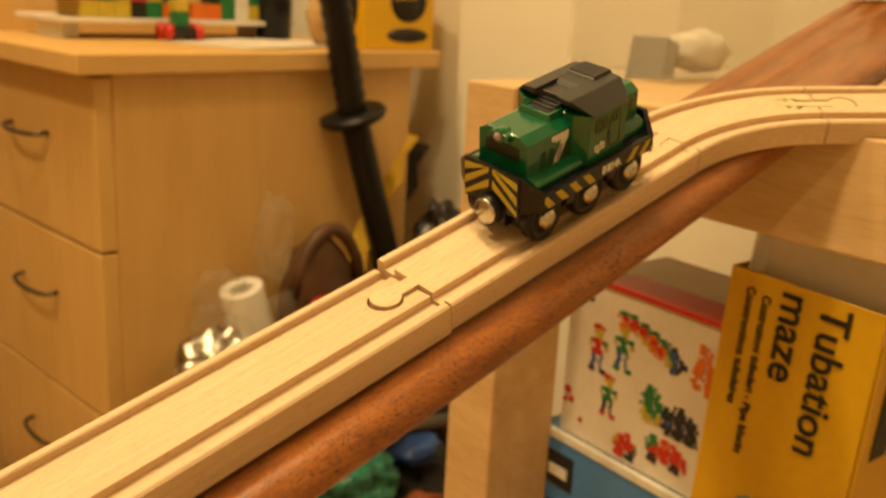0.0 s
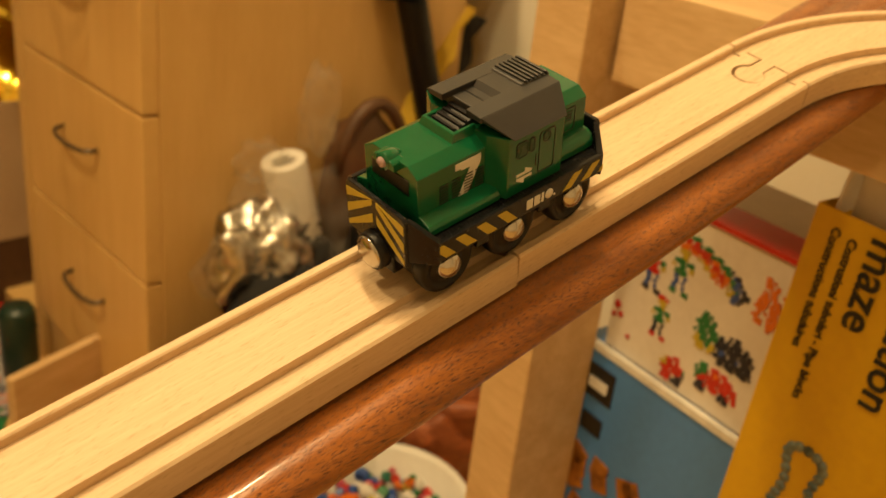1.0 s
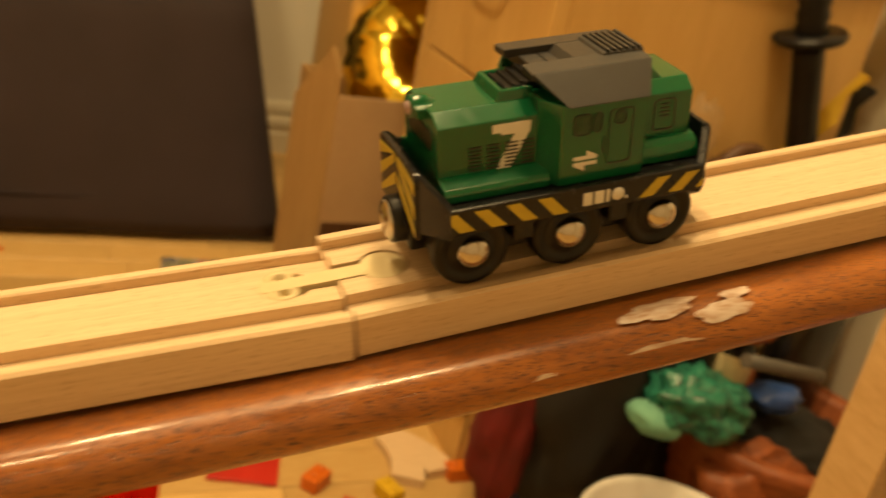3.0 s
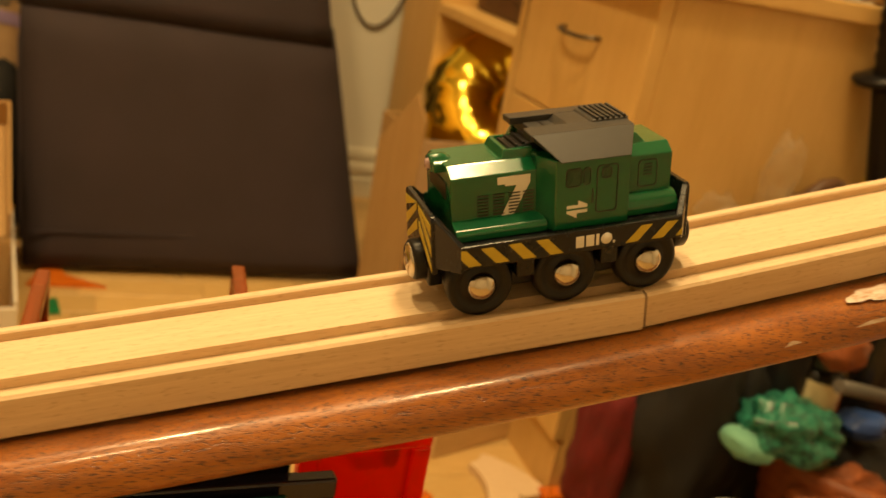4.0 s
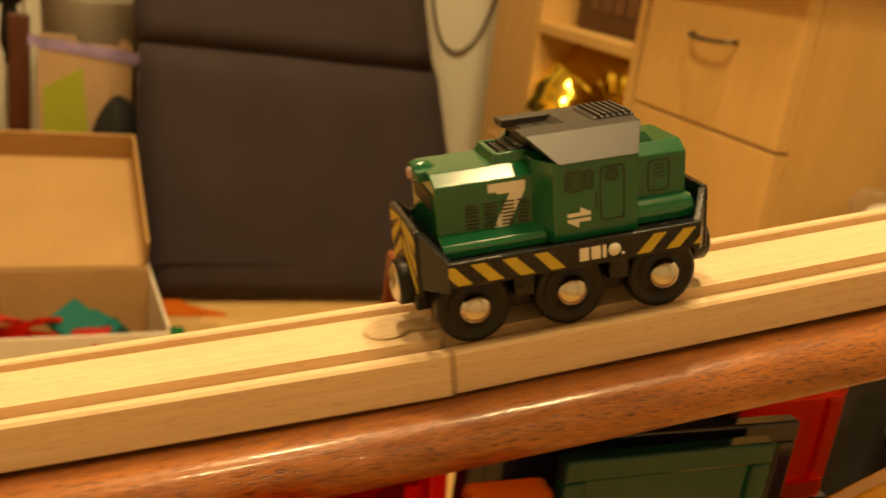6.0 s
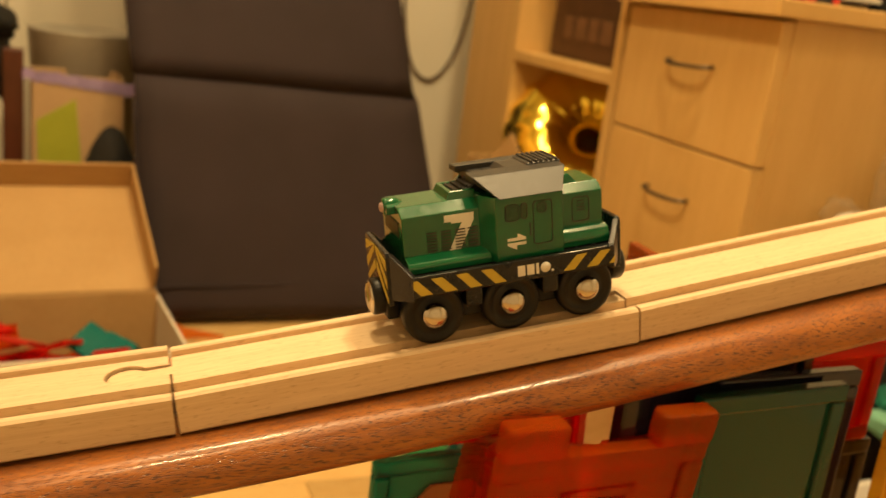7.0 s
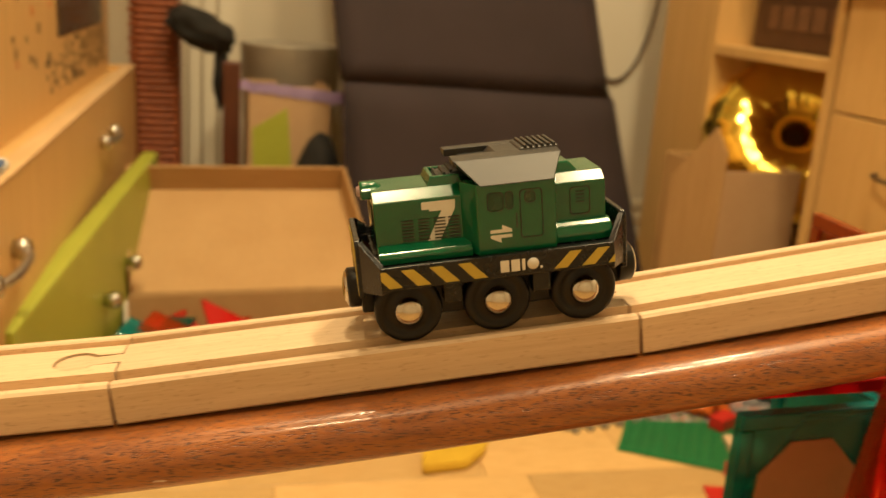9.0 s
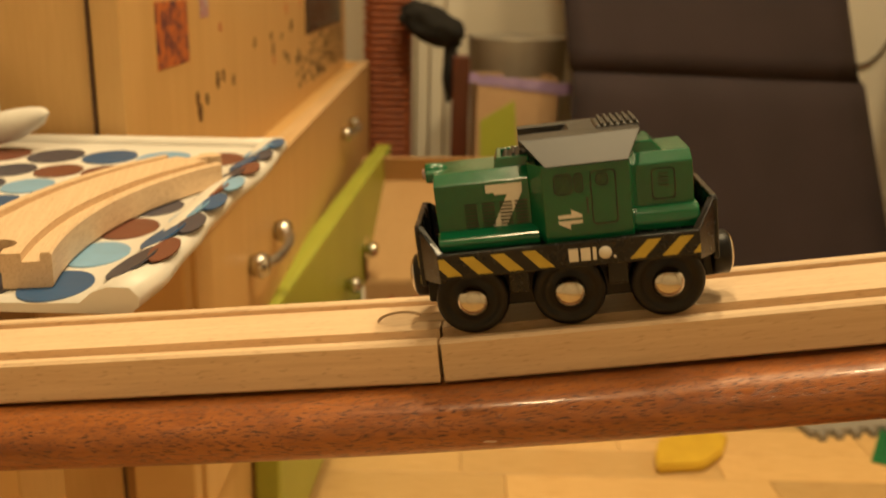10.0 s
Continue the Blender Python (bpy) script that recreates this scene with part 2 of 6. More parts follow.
def prism(bm, pts, z0, z1, m=None, mi=0):
    """A flat outline, closed, between two heights."""
    lo = [bm.verts.new((x, y, z0)) for x, y in pts]
    hi = [bm.verts.new((x, y, z1)) for x, y in pts]
    fs = [bm.faces.new(hi), bm.faces.new(lo[::-1])]
    for i in range(len(pts)):
        j = (i + 1) % len(pts)
        fs.append(bm.faces.new((lo[i], lo[j], hi[j], hi[i])))
    for f in fs:
        f.material_index = mi
    if m is not None:
        bmesh.ops.transform(bm, matrix=m, verts=lo + hi)
    return lo + hi


def lathe(bm, prof, m=None, n=24, mi=0):
    """Radius and height pairs turned about z."""
    rings = []
    for r, z in prof:
        rings.append([bm.verts.new((r * math.cos(2 * math.pi * k / n), r * math.sin(2 * math.pi * k / n), z)) for k in range(n)] if r > 1e-6 else [bm.verts.new((0, 0, z))])
    for a, b in zip(rings, rings[1:]):
        for k in range(n):
            q = (k + 1) % n
            if len(a) == 1 and len(b) == 1:
                continue
            vs = (a[0], b[q], b[k]) if len(a) == 1 else (a[k], a[q], b[0]) if len(b) == 1 else (a[k], a[q], b[q], b[k])
            f = bm.faces.new(vs)
            f.material_index, f.smooth = mi, True
    vs = [v for r in rings for v in r]
    if m is not None:
        bmesh.ops.transform(bm, matrix=m, verts=vs)
    return vs


def tube(bm, pts, r, n=8, mi=0):
    """A round bar along points; r a number or one for each point."""
    rings = []
    for i, p in enumerate(pts):
        p = Vector(p)
        d = (Vector(pts[min(i + 1, len(pts) - 1)]) - Vector(pts[max(i - 1, 0)])).normalized()
        a = d.orthogonal().normalized() if not rings else (rings[-1][1] - d * rings[-1][1].dot(d)).normalized()
        b = d.cross(a)
        q = r[i] if isinstance(r, (list, tuple)) else r
        rings.append(([bm.verts.new(p + (a * math.cos(2 * math.pi * k / n) + b * math.sin(2 * math.pi * k / n)) * q) for k in range(n)], a))
    for (u, _), (v, _) in zip(rings, rings[1:]):
        for k in range(n):
            f = bm.faces.new((u[k], u[(k + 1) % n], v[(k + 1) % n], v[k]))
            f.material_index, f.smooth = mi, True
    for (u, _), flip in ((rings[0], True), (rings[-1], False)):
        f = bm.faces.new(u[::-1] if flip else u)
        f.material_index = mi
    return [v for u, _ in rings for v in u]


def blob(bm, m, rough=0.25, seed=0, sub=3, freq=2.2, mi=0):
    """A crumpled lump."""
    r = bmesh.ops.create_icosphere(bm, subdivisions=sub, radius=1)
    for v in r["verts"]:
        k = noise.noise(v.co * freq + Vector((seed * 7.3, seed, 0))) + 0.5 * noise.noise(v.co * freq * 2.7 + Vector((0, seed * 3.1, 5)))
        v.co *= 1 + rough * k
        for f in v.link_faces:
            f.smooth, f.material_index = True, mi
    bmesh.ops.transform(bm, matrix=m, verts=r["verts"])
    return r["verts"]


def trs(x, y, z, sx, sy, sz, rx=0, ry=0, rz=0):
    return pose(x, y, z, rx, ry, rz) @ Matrix.Diagonal((sx, sy, sz, 1))


def lettering(name, text, size, m, material, parent, label="", spacing=1.0):
    """Raised print: text as a thin mesh."""
    cu = bpy.data.curves.new(name, "FONT")
    cu.body, cu.size, cu.extrude, cu.align_x, cu.align_y = text, size, 0.0003, "LEFT", "CENTER"
    cu.space_character, cu.offset = spacing, size * 0.012
    tmp = new(name + "_source", cu)
    bpy.context.view_layer.update()
    me = bpy.data.meshes.new_from_object(tmp.evaluated_get(bpy.context.evaluated_depsgraph_get()))
    bpy.data.objects.remove(tmp)
    me.materials.clear()
    me.materials.append(material)
    ob = new(name, me)
    ob.parent = parent
    ob.matrix_local = m
    return tagged(ob, label)


# ---- track and run ----
FLOOR = -0.628
WIDE, THICK = 0.0387, 0.012
BANKS = [0.207, 0.103, 0.030, -0.020, 0.0, 0.0]


def stretch_frame(i):
    """The frame of track piece i at its lower joint: x up the ramp, y across to the far edge, z out of the track."""
    a, b = Vector(JOINTS[i]), Vector(JOINTS[i + 1])
    d = (a - b).normalized()
    n = Vector((-d.y, d.x, BANKS[i])).normalized()
    n = (n - d * n.dot(d)).normalized()
    u = d.cross(n)
    return Matrix(((d.x, n.x, u.x, b.x), (d.y, n.y, u.y, b.y), (d.z, n.z, u.z, b.z), (0, 0, 0, 1))), (a - b).length


def at_run(x):
    for a, b in zip(JOINTS, JOINTS[1:]):
        if b[0] <= x:
            break
    return Vector(b).lerp(Vector(a), (x - b[0]) / (a[0] - b[0]))


def bank_at(x):
    i = next((k for k in range(len(JOINTS) - 1) if JOINTS[k + 1][0] <= x), len(JOINTS) - 2)
    lo = JOINTS[i + 1][0]
    if x - lo < 0.025 and i + 1 < len(JOINTS) - 1:
        k = (x - lo) / 0.025
        return BANKS[i] * (0.5 + 0.5 * k) + BANKS[i + 1] * (0.5 - 0.5 * k)
    hi = JOINTS[i][0]
    if hi - x < 0.025 and i > 0:
        k = (hi - x) / 0.025
        return BANKS[i] * (0.5 + 0.5 * k) + BANKS[i - 1] * (0.5 - 0.5 * k)
    return BANKS[i]


def train_pose(x):
    p = at_run(x)
    d = (at_run(x + 0.05) - p).normalized()
    # the loose wheels let the body lean a little on its way
    lean = -0.014 if x > -0.40 else -0.014 + 0.034 * (-0.40 - x) / 0.30
    n = Vector((-d.y, d.x, bank_at(x + 0.025) + lean)).normalized()
    n = (n - d * n.dot(d)).normalized()
    u = d.cross(n)
    p = p + u * 0.0009
    return Matrix(((d.x, n.x, u.x, p.x), (d.y, n.y, u.y, p.y), (d.z, n.z, u.z, p.z), (0, 0, 0, 1)))


def keyhole(r, neck, reach, n=18):
    """Half-open outline of a peg along -s: from the neck's near corner round the head to the neck's far corner."""
    c = WIDE / 2
    a0 = math.asin(min(neck / r, 0.99))
    pts = [(0.0, c - neck)]
    for k in range(n + 1):
        a = a0 + (2 * math.pi - 2 * a0) * k / n
        pts.append((-reach + r * math.cos(a), c - r * math.sin(a)))
    pts.append((0.0, c + neck))
    return pts


def track_piece(name, label, length, low, high, bend=None, group="wooden railway track"):
    """low and high: 'peg', 'slot' or 'plain' at the lower and upper end. bend: inner radius of a curve towards the near side."""
    def at(s, v, w):
        if not bend:
            return (s, v, w)
        a = s / (bend + WIDE / 2)
        r = bend + v
        return (r * math.sin(a), r * math.cos(a) - bend, w)

    g0, g1, deep, ch = 0.0036, 0.0094, 0.0030, 0.0008
    near = [(0, -THICK + ch), (0, -ch), (ch, 0), (g0 - 0.0005, 0), (g0, -0.0005), (g0, -deep), (g1, -deep), (g1, -THICK), (ch, -THICK)]
    far = [(WIDE - v, w) for v, w in near][::-1]
    steps = 26 if bend else 2
    gap = 0.0004
    bm = bmesh.new()
    for sec in (near, far):
        rings = []
        for k in range(steps + 1):
            s = gap + (length - 2 * gap) * k / steps
            rings.append([bm.verts.new(at(s, v, w)) for v, w in sec])
        for a, b in zip(rings, rings[1:]):
            for i in range(len(sec)):
                j = (i + 1) % len(sec)
                bm.faces.new((a[i], a[j], b[j], b[i]))
        bm.faces.new(rings[0])
        bm.faces.new(rings[-1][::-1])
    # middle strip: outline in plan with its pegs and slots
    lo, hi = g1, WIDE - g1
    pts = []
    side = [gap + (length - 2 * gap) * k / (steps if bend else 8) for k in range((steps if bend else 8) + 1)]
    # lower end, from far to near
    if low == "peg":
        k = keyhole(0.0056, 0.0028, 0.0125)
        endl = [(gap, hi)] + [(gap + s if abs(s) < 1e-9 else s, v) for s, v in k[::-1]] + [(gap, lo)]
    elif low == "slot":
        k = keyhole(0.0064, 0.0036, 0.0125)
        endl = [(gap, hi)] + [(gap if abs(s) < 1e-9 else -s, v) for s, v in k[::-1]] + [(gap, lo)]
    else:
        endl = [(gap, hi), (gap, lo)]
    e = length - gap
    if high == "slot":
        k = keyhole(0.0064, 0.0036, 0.0125)
        endh = [(e, lo)] + [(e if abs(s) < 1e-9 else length + s, v) for s, v in k] + [(e, hi)]
    elif high == "peg":
        k = keyhole(0.0056, 0.0028, 0.0125)
        endh = [(e, lo)] + [(e if abs(s) < 1e-9 else length - s, v) for s, v in k] + [(e, hi)]
    else:
        endh = [(e, lo), (e, hi)]
    pts = endl + [(s, lo) for s in side[1:-1]] + endh + [(s, hi) for s in side[1:-1]][::-1]
    top = [bm.verts.new(at(s, v, 0)) for s, v in pts]
    bot = [bm.verts.new(at(s, v, -THICK)) for s, v in pts]
    bm.faces.new(top)
    bm.faces.new(bot[::-1])
    for i in range(len(pts)):
        j = (i + 1) % len(pts)
        bm.faces.new((bot[i], bot[j], top[j], top[i]))
    ob = part(name, bm, BEECH)
    return tagged(ob, label, "toy track", group)


STRAIGHT = "straight beech toy track piece"
ends = [("peg", "slot"), ("slot", "slot"), ("peg", "slot"), ("peg", "slot"), ("peg", "slot")]
for i in range(5):
    m, long = stretch_frame(i)
    lab = STRAIGHT + (", long, on the mahogany plank" if i in (1, 2) else ", short, on the mahogany plank")
    track_piece("toy_track", lab, long, *ends[i]).matrix_world = m
# the next piece down, past the last joint
m5, _ = stretch_frame(4)
FOOT = Vector((-0.8484, 0.0323, -0.1626))
b, d = FOOT, (Vector(JOINTS[5]) - FOOT).normalized()
n = Vector((-d.y, d.x, 0)).normalized()
u = d.cross(n)
mfoot = Matrix(((d.x, n.x, u.x, b.x), (d.y, n.y, u.y, b.y), (d.z, n.z, u.z, b.z), (0, 0, 0, 1)))
track_piece("toy_track", STRAIGHT + ", short, at the foot of the plank", (Vector(JOINTS[5]) - FOOT).length, "peg", "slot").matrix_world = mfoot
# the curve at the top, and the piece beyond it
m0, l0 = stretch_frame(0)
mcurve = m0 @ Matrix.Translation((l0, 0, 0))
BEND, TURN = 0.090, radians(45)
curve_long = (BEND + WIDE / 2) * TURN
track_piece("curved_toy_track", "curved beech toy track piece on the wooden storage frame", curve_long, "peg", "slot", bend=BEND).matrix_world = mcurve
mend = mcurve @ Matrix(((math.cos(TURN), math.sin(TURN), 0, BEND * math.sin(TURN)), (-math.sin(TURN), math.cos(TURN), 0, BEND * math.cos(TURN) - BEND), (0, 0, 1, 0), (0, 0, 0, 1)))
track_piece("toy_track", STRAIGHT + ", beyond the curve", 0.216, "slot", "peg").matrix_world = mend


def adapter(m, flip):
    """Cream double-ended track connector: a disc at one end, a forked clip at the other."""
    bm = bmesh.new()
    c = WIDE / 2
    k = keyhole(0.0058, 0.0024, 0.0125)
    out = [(-s, v) for s, v in k]
    prism(bm, out, -0.009, -0.0003)
    prism(bm, [(0, c + 0.0024), (-0.0178, c + 0.0020), (-0.0178, c - 0.0020), (0, c - 0.0024)], -0.009, -0.0003)
    for q in (-0.0034, 0.0034):
        lathe(bm, [(0.0015, -0.009), (0.0030, -0.009), (0.0030, -0.00036), (0.0015, -0.00036), (0.0015, -0.009)], pose(-0.0128, c + q, 0) @ Matrix.Diagonal((1.15, 1, 1, 1)), 16)
    prism(bm, [(-0.0145, c - 0.0062), (-0.0172, c - 0.0040), (-0.0186, c), (-0.0172, c + 0.0040), (-0.0145, c + 0.0062), (-0.0140, c + 0.0040), (-0.0160, c), (-0.0140, c - 0.0040)], -0.009, -0.00042)
    ob = part("track_connector", bm, CREAMPL)
    ob.matrix_world = m @ (pose(0, WIDE, 0, 0, 0, 180) if flip else Matrix())
    tagged(ob, "cream plastic track connector joining two slots", "connector", "track connectors")


adapter(stretch_frame(1)[0], False)
adapter(mend, False)


# ---- the plank ----
def plank_line():
    """Points along the plank's top near edge, past both ends of the track."""
    pts = [Vector(j) for j in JOINTS] + [FOOT]
    d = (pts[0] - pts[1]).normalized()
    top = [pts[1] + d * k for k in (0.62, 0.45, 0.3)]
    for q in top:
        q.y = 0.0
    pts[0].y = 0.0
    e = (pts[-1] - pts[-2]).normalized()
    low = [pts[-1] + Vector((e.x, e.y, e.z * 0.8)) * k for k in (0.12, 0.24)]
    return top + pts + low


def plank():
    ctrl = plank_line()
    line = []
    for i in range(1, len(ctrl) - 2):
        p0, p1, p2, p3 = ctrl[i - 1:i + 3]
        for k in range(14):
            t = k / 14
            line.append(0.5 * ((2 * p1) + (p2 - p0) * t + (2 * p0 - 5 * p1 + 4 * p2 - p3) * t * t + (3 * p1 - p0 - 3 * p2 + p3) * t ** 3))
    r = 0.0078
    sec = []
    for k in range(13):
        a = math.pi / 2 + math.pi * k / 12
        sec.append((-0.013 + r + r * math.cos(a) * 1.0, -r + r * math.sin(a)))
    far = [(0.055 + r * math.cos(a), -r + r * math.sin(a)) for a in [-math.pi / 2 + math.pi * k / 8 for k in range(9)]]
    sec = sec + far
    # shallow moulding lines along the top
    sec += [(0.047, 0.0), (0.046, -0.0012), (0.045, 0.0), (0.028, 0.0), (0.027, -0.0012), (0.026, 0.0)]
    bm = bmesh.new()
    rings = []
    for i, p in enumerate(line):
        d = (line[min(i + 1, len(line) - 1)] - line[max(i - 1, 0)]).normalized()
        n = Vector((0, 0, 1)).cross(d).normalized() * -1
        n = n if n.y > 0 else -n
        u = d.cross(n)
        u = u if u.z > 0 else -u
        base = p - u * (THICK + 0.0006)
        rings.append([bm.verts.new(base + n * v + u * w) for v, w in sec])
    for a, b in zip(rings, rings[1:]):
        for k in range(len(sec)):
            q = (k + 1) % len(sec)
            f = bm.faces.new((a[k], a[q], b[q], b[k]))
            f.smooth = True
    bm.faces.new(rings[0])
    bm.faces.new(rings[-1][::-1])
    top = thing("ramp_plank", "varnished mahogany plank with white paint stains, laid as ramp", "plank")
    part("board", bm, MAHOGANY, top, smooth=False)
    return top, line


plank_ob, plank_pts = plank()


def paint_patch(x, y, dz, rx, ry, seed):
    """A thin dried splash of white paint, hugging the plank's rounded front."""
    bm = bmesh.new()
    rnd = random.Random(seed)
    p = at_run(x)
    d = (at_run(x + 0.01) - p).normalized()
    n = Vector((0, 1, 0))
    u = d.cross(n).normalized()
    u = u if u.z > 0 else -u
    base = p - u * (THICK + 0.0006)
    r = 0.0078

    def on(s, v):
        # v: distance round the nose from the flat's start at -0.0052
        c = -0.013 + r
        if v >= c:
            return base + d * s + n * v + u * 0.00025
        a = (c - v) / r
        return base + d * s + n * (c - (r + 0.00025) * math.sin(a)) + u * (-r + (r + 0.00025) * math.cos(a))
    rings = []
    n_a = 40
    for k in range(6):
        f = k / 5
        ring = []
        for q in range(n_a):
            a = 2 * math.pi * q / n_a
            w = 1 + 0.5 * noise.noise(Vector((math.cos(a) * 1.4 + seed, math.sin(a) * 1.4, seed * 2.0))) + 0.12 * noise.noise(Vector((math.cos(a) * 5, math.sin(a) * 5, seed)))
            s, v = rx * f * w * math.cos(a), ry * f * w * math.sin(a)
            ring.append(bm.verts.new(on(s + 0.3 * v, y + v)))
            if k == 0:
                break
        rings.append(ring)
    for a, b in zip(rings, rings[1:]):
        for q in range(n_a):
            j = (q + 1) % n_a
            bm.faces.new((a[0], b[q], b[j]) if len(a) == 1 else (a[q], b[q], b[j], a[j]))
    part("paint_stain", bm, SPLASH, plank_ob, "dried splash of white paint")


SPLASH = surface("dried_white_paint", (0.62, 0.53, 0.49), (0.40, 0.24, 0.15), 130, (1, 3, 3), rough=0.5, bump=0.2, fine=420, spread=(0.36, 0.56))
paint_patch(-0.133, -0.0062, 0, 0.010, 0.0035, 1)
paint_patch(-0.117, -0.0110, 0, 0.008, 0.0025, 4)
paint_patch(-0.136, -0.0165, 0, 0.010, 0.0016, 7)
paint_patch(-0.151, -0.0200, 0, 0.009, 0.0024, 9)
paint_patch(-0.166, -0.0170, 0, 0.004, 0.0014, 12)
paint_patch(-0.112, -0.0066, 0, 0.004, 0.0018, 15)
paint_patch(-0.694, -0.0200, 0, 0.0028, 0.0007, 21)
paint_patch(-0.330, -0.0155, 0, 0.0012, 0.0005, 22)


# ---- the engine ----
C = WIDE / 2


def engine():
    """Origin at the front axle on the near edge of the track; x to the rear, y across, z up. Built about the centre line."""
    top = thing("toy_locomotive", "green and black toy locomotive with white 7 and hazard stripes", "toy train")
    mm = 0.001
    ACROSS = Matrix(((0, 0, 1, 0), (1, 0, 0, C), (0, 1, 0, 0), (0, 0, 0, 1)))

    def bl(bm, u0, u1, half, w0, w1, bev=0.0, seg=2, mi=0):
        return block(bm, u0 * mm, u1 * mm, C - half * mm, C + half * mm, w0 * mm, w1 * mm, bev * mm, seg, mi=mi)

    def soften(bm, vs, off, seg=2):
        bmesh.ops.bevel(bm, geom=list({e for v in vs for e in v.link_edges}), offset=off * mm, segments=seg, affect="EDGES", profile=0.5)

    def along(bm, half_outline, u0, u1, off=0.35, seg=2):
        """A section given by half width and height, mirrored about the centre line, drawn along the engine."""
        pts = half_outline + [(-v, w) for v, w in half_outline[::-1]]
        soften(bm, prism(bm, [(v * mm, w * mm) for v, w in pts], u0 * mm, u1 * mm, ACROSS), off, seg)

    def hexa(bm, pts):
        """A solid of eight corners: the lower four, then the upper four."""
        o = [bm.verts.new((u * mm, C + v * mm, w * mm)) for u, v, w in pts]
        for f in ((0, 1, 2, 3), (4, 7, 6, 5), (0, 4, 5, 1), (1, 5, 6, 2), (2, 6, 7, 3), (3, 7, 4, 0)):
            bm.faces.new([o[k] for k in f])
        return o

    # chassis between the wheels, with hangers seen between them
    bm = bmesh.new()
    bl(bm, -8.0, 58.5, 11.5, 4.5, 17.5, 0.6)
    part("chassis", bm, BLACK, top)
    for u in (12.6, 37.8):
        bm = bmesh.new()
        bl(bm, u - 2.6, u + 2.6, 17.0, 9.5, 18.5, 0.5)
        part("hanger", bm, DECK, top)
    # deck floor with raised tread ribs, side skirts as its rim
    bm = bmesh.new()
    bl(bm, -8.0, 58.6, 19.4, 20.0, 22.1, 0.3)
    deck = part("deck", bm, DECK, top)
    for sgn in (-1, 1):
        bm = bmesh.new()
        for k in range(44):
            u = -6.2 + k * 1.45
            block(bm, u * mm, (u + 0.6) * mm, C + sgn * 18.2 * mm - 1.0 * mm, C + sgn * 18.2 * mm + 1.0 * mm, 22.0 * mm, 22.35 * mm)
        tagged(part("tread_ribs", bm, DECK, deck), kind="stuff")
        bm = bmesh.new()
        lo, hi = sorted((C + sgn * 20.9 * mm, C + sgn * 19.2 * mm))
        block(bm, -7.4 * mm, 58.0 * mm, lo, hi, 16.3 * mm, 22.9 * mm, 0.35 * mm, 2)
        part("side_skirt", bm, DECK, top)
    # end plates: a raised middle and a slanting wing at each corner
    for u0, u1 in ((-12.3, -7.2), (63.2, 57.8)):
        out = 1 if u0 > 0 else -1
        bm = bmesh.new()
        outline = [(-13.4, 12.5), (13.4, 12.5), (13.4, 27.9), (12.4, 29.1), (-12.4, 29.1), (-13.4, 27.9)]
        vs = prism(bm, [(p * mm, q * mm) for p, q in outline], -0.8 * mm, 0.8 * mm, Matrix.Translation((u0 * mm, 0, 0)) @ ACROSS)
        soften(bm, vs, 0.25, 1)
        part("end_plate", bm, DECK, top)
        for sgn in (-1, 1):
            bm = bmesh.new()
            i = -out * 1.5
            vs = hexa(bm, [(u0, sgn * 13.3, 14.2), (u1, sgn * 20.85, 15.2), (u1 + i, sgn * 19.4, 15.2), (u0 + i, sgn * 12.4, 14.2),
                           (u0, sgn * 13.3, 28.9), (u1, sgn * 20.85, 22.9), (u1 + i, sgn * 19.4, 22.9), (u0 + i, sgn * 12.4, 28.9)])
            soften(bm, vs, 0.3, 2)
            part("corner_wing", bm, DECK, top)
    # chevrons on the front plate
    for k in range(3):
        for sgn in (-1, 1):
            bm = bmesh.new()
            lo = 15.5 + k * 6.0
            q = [(0.9, lo + 5.0), (0.9, lo + 8.2), (12.8, lo - 0.6), (12.8, lo - 3.8)]
            q = [(sgn * a, min(max(b, 13.2), 28.4)) for a, b in q]
            prism(bm, [(a * mm, b * mm) for a, b in q], -0.12 * mm, 0.12 * mm, Matrix.Translation((-13.15 * mm, 0, 0)) @ ACROSS)
            part("hazard_chevron", bm, YELLOWP, top, "yellow chevron print")
    # green body: chamfered hoods with sills and a brow, a cab with slanting corners
    bm = bmesh.new()
    along(bm, [(11.65, 22.3), (11.65, 38.5), (7.6, 41.0)], -7.0, 18.5, 0.3)
    along(bm, [(16.6, 22.3), (16.6, 24.3), (15.8, 25.3), (12.0, 26.6)], -7.0, 19.0, 0.35)
    along(bm, [(4.6, 38.3), (4.4, 40.6), (3.4, 41.2)], -9.4, -5.0, 0.35)
    part("front_hood", bm, GREEN, top)
    bm = bmesh.new()
    along(bm, [(11.2, 22.3), (11.2, 38.5), (7.8, 41.0)], 42.0, 58.7, 0.3)
    along(bm, [(15.2, 22.3), (15.2, 24.6), (14.2, 26.6), (12.4, 27.8)], 43.0, 59.4, 0.5)
    soften(bm, hexa(bm, [(44, -7.6, 40.5), (52.4, -7.6, 40.5), (52.4, 7.6, 40.5), (44, 7.6, 40.5), (44, -6.4, 43.7), (49.6, -6.4, 43.7), (49.6, 6.4, 43.7), (44, 6.4, 43.7)]), 0.4)
    part("rear_hood", bm, GREEN, top)
    bm = bmesh.new()
    plan = [(17.2, -11.8), (20.6, -17.65), (42.4, -17.65), (44.4, -11.8), (44.4, 11.8), (42.4, 17.65), (20.6, 17.65), (17.2, 11.8)]
    soften(bm, prism(bm, [(u * mm, C + v * mm) for u, v in plan], 22.3 * mm, 42.3 * mm), 0.3)
    part("cab", bm, GREEN, top)
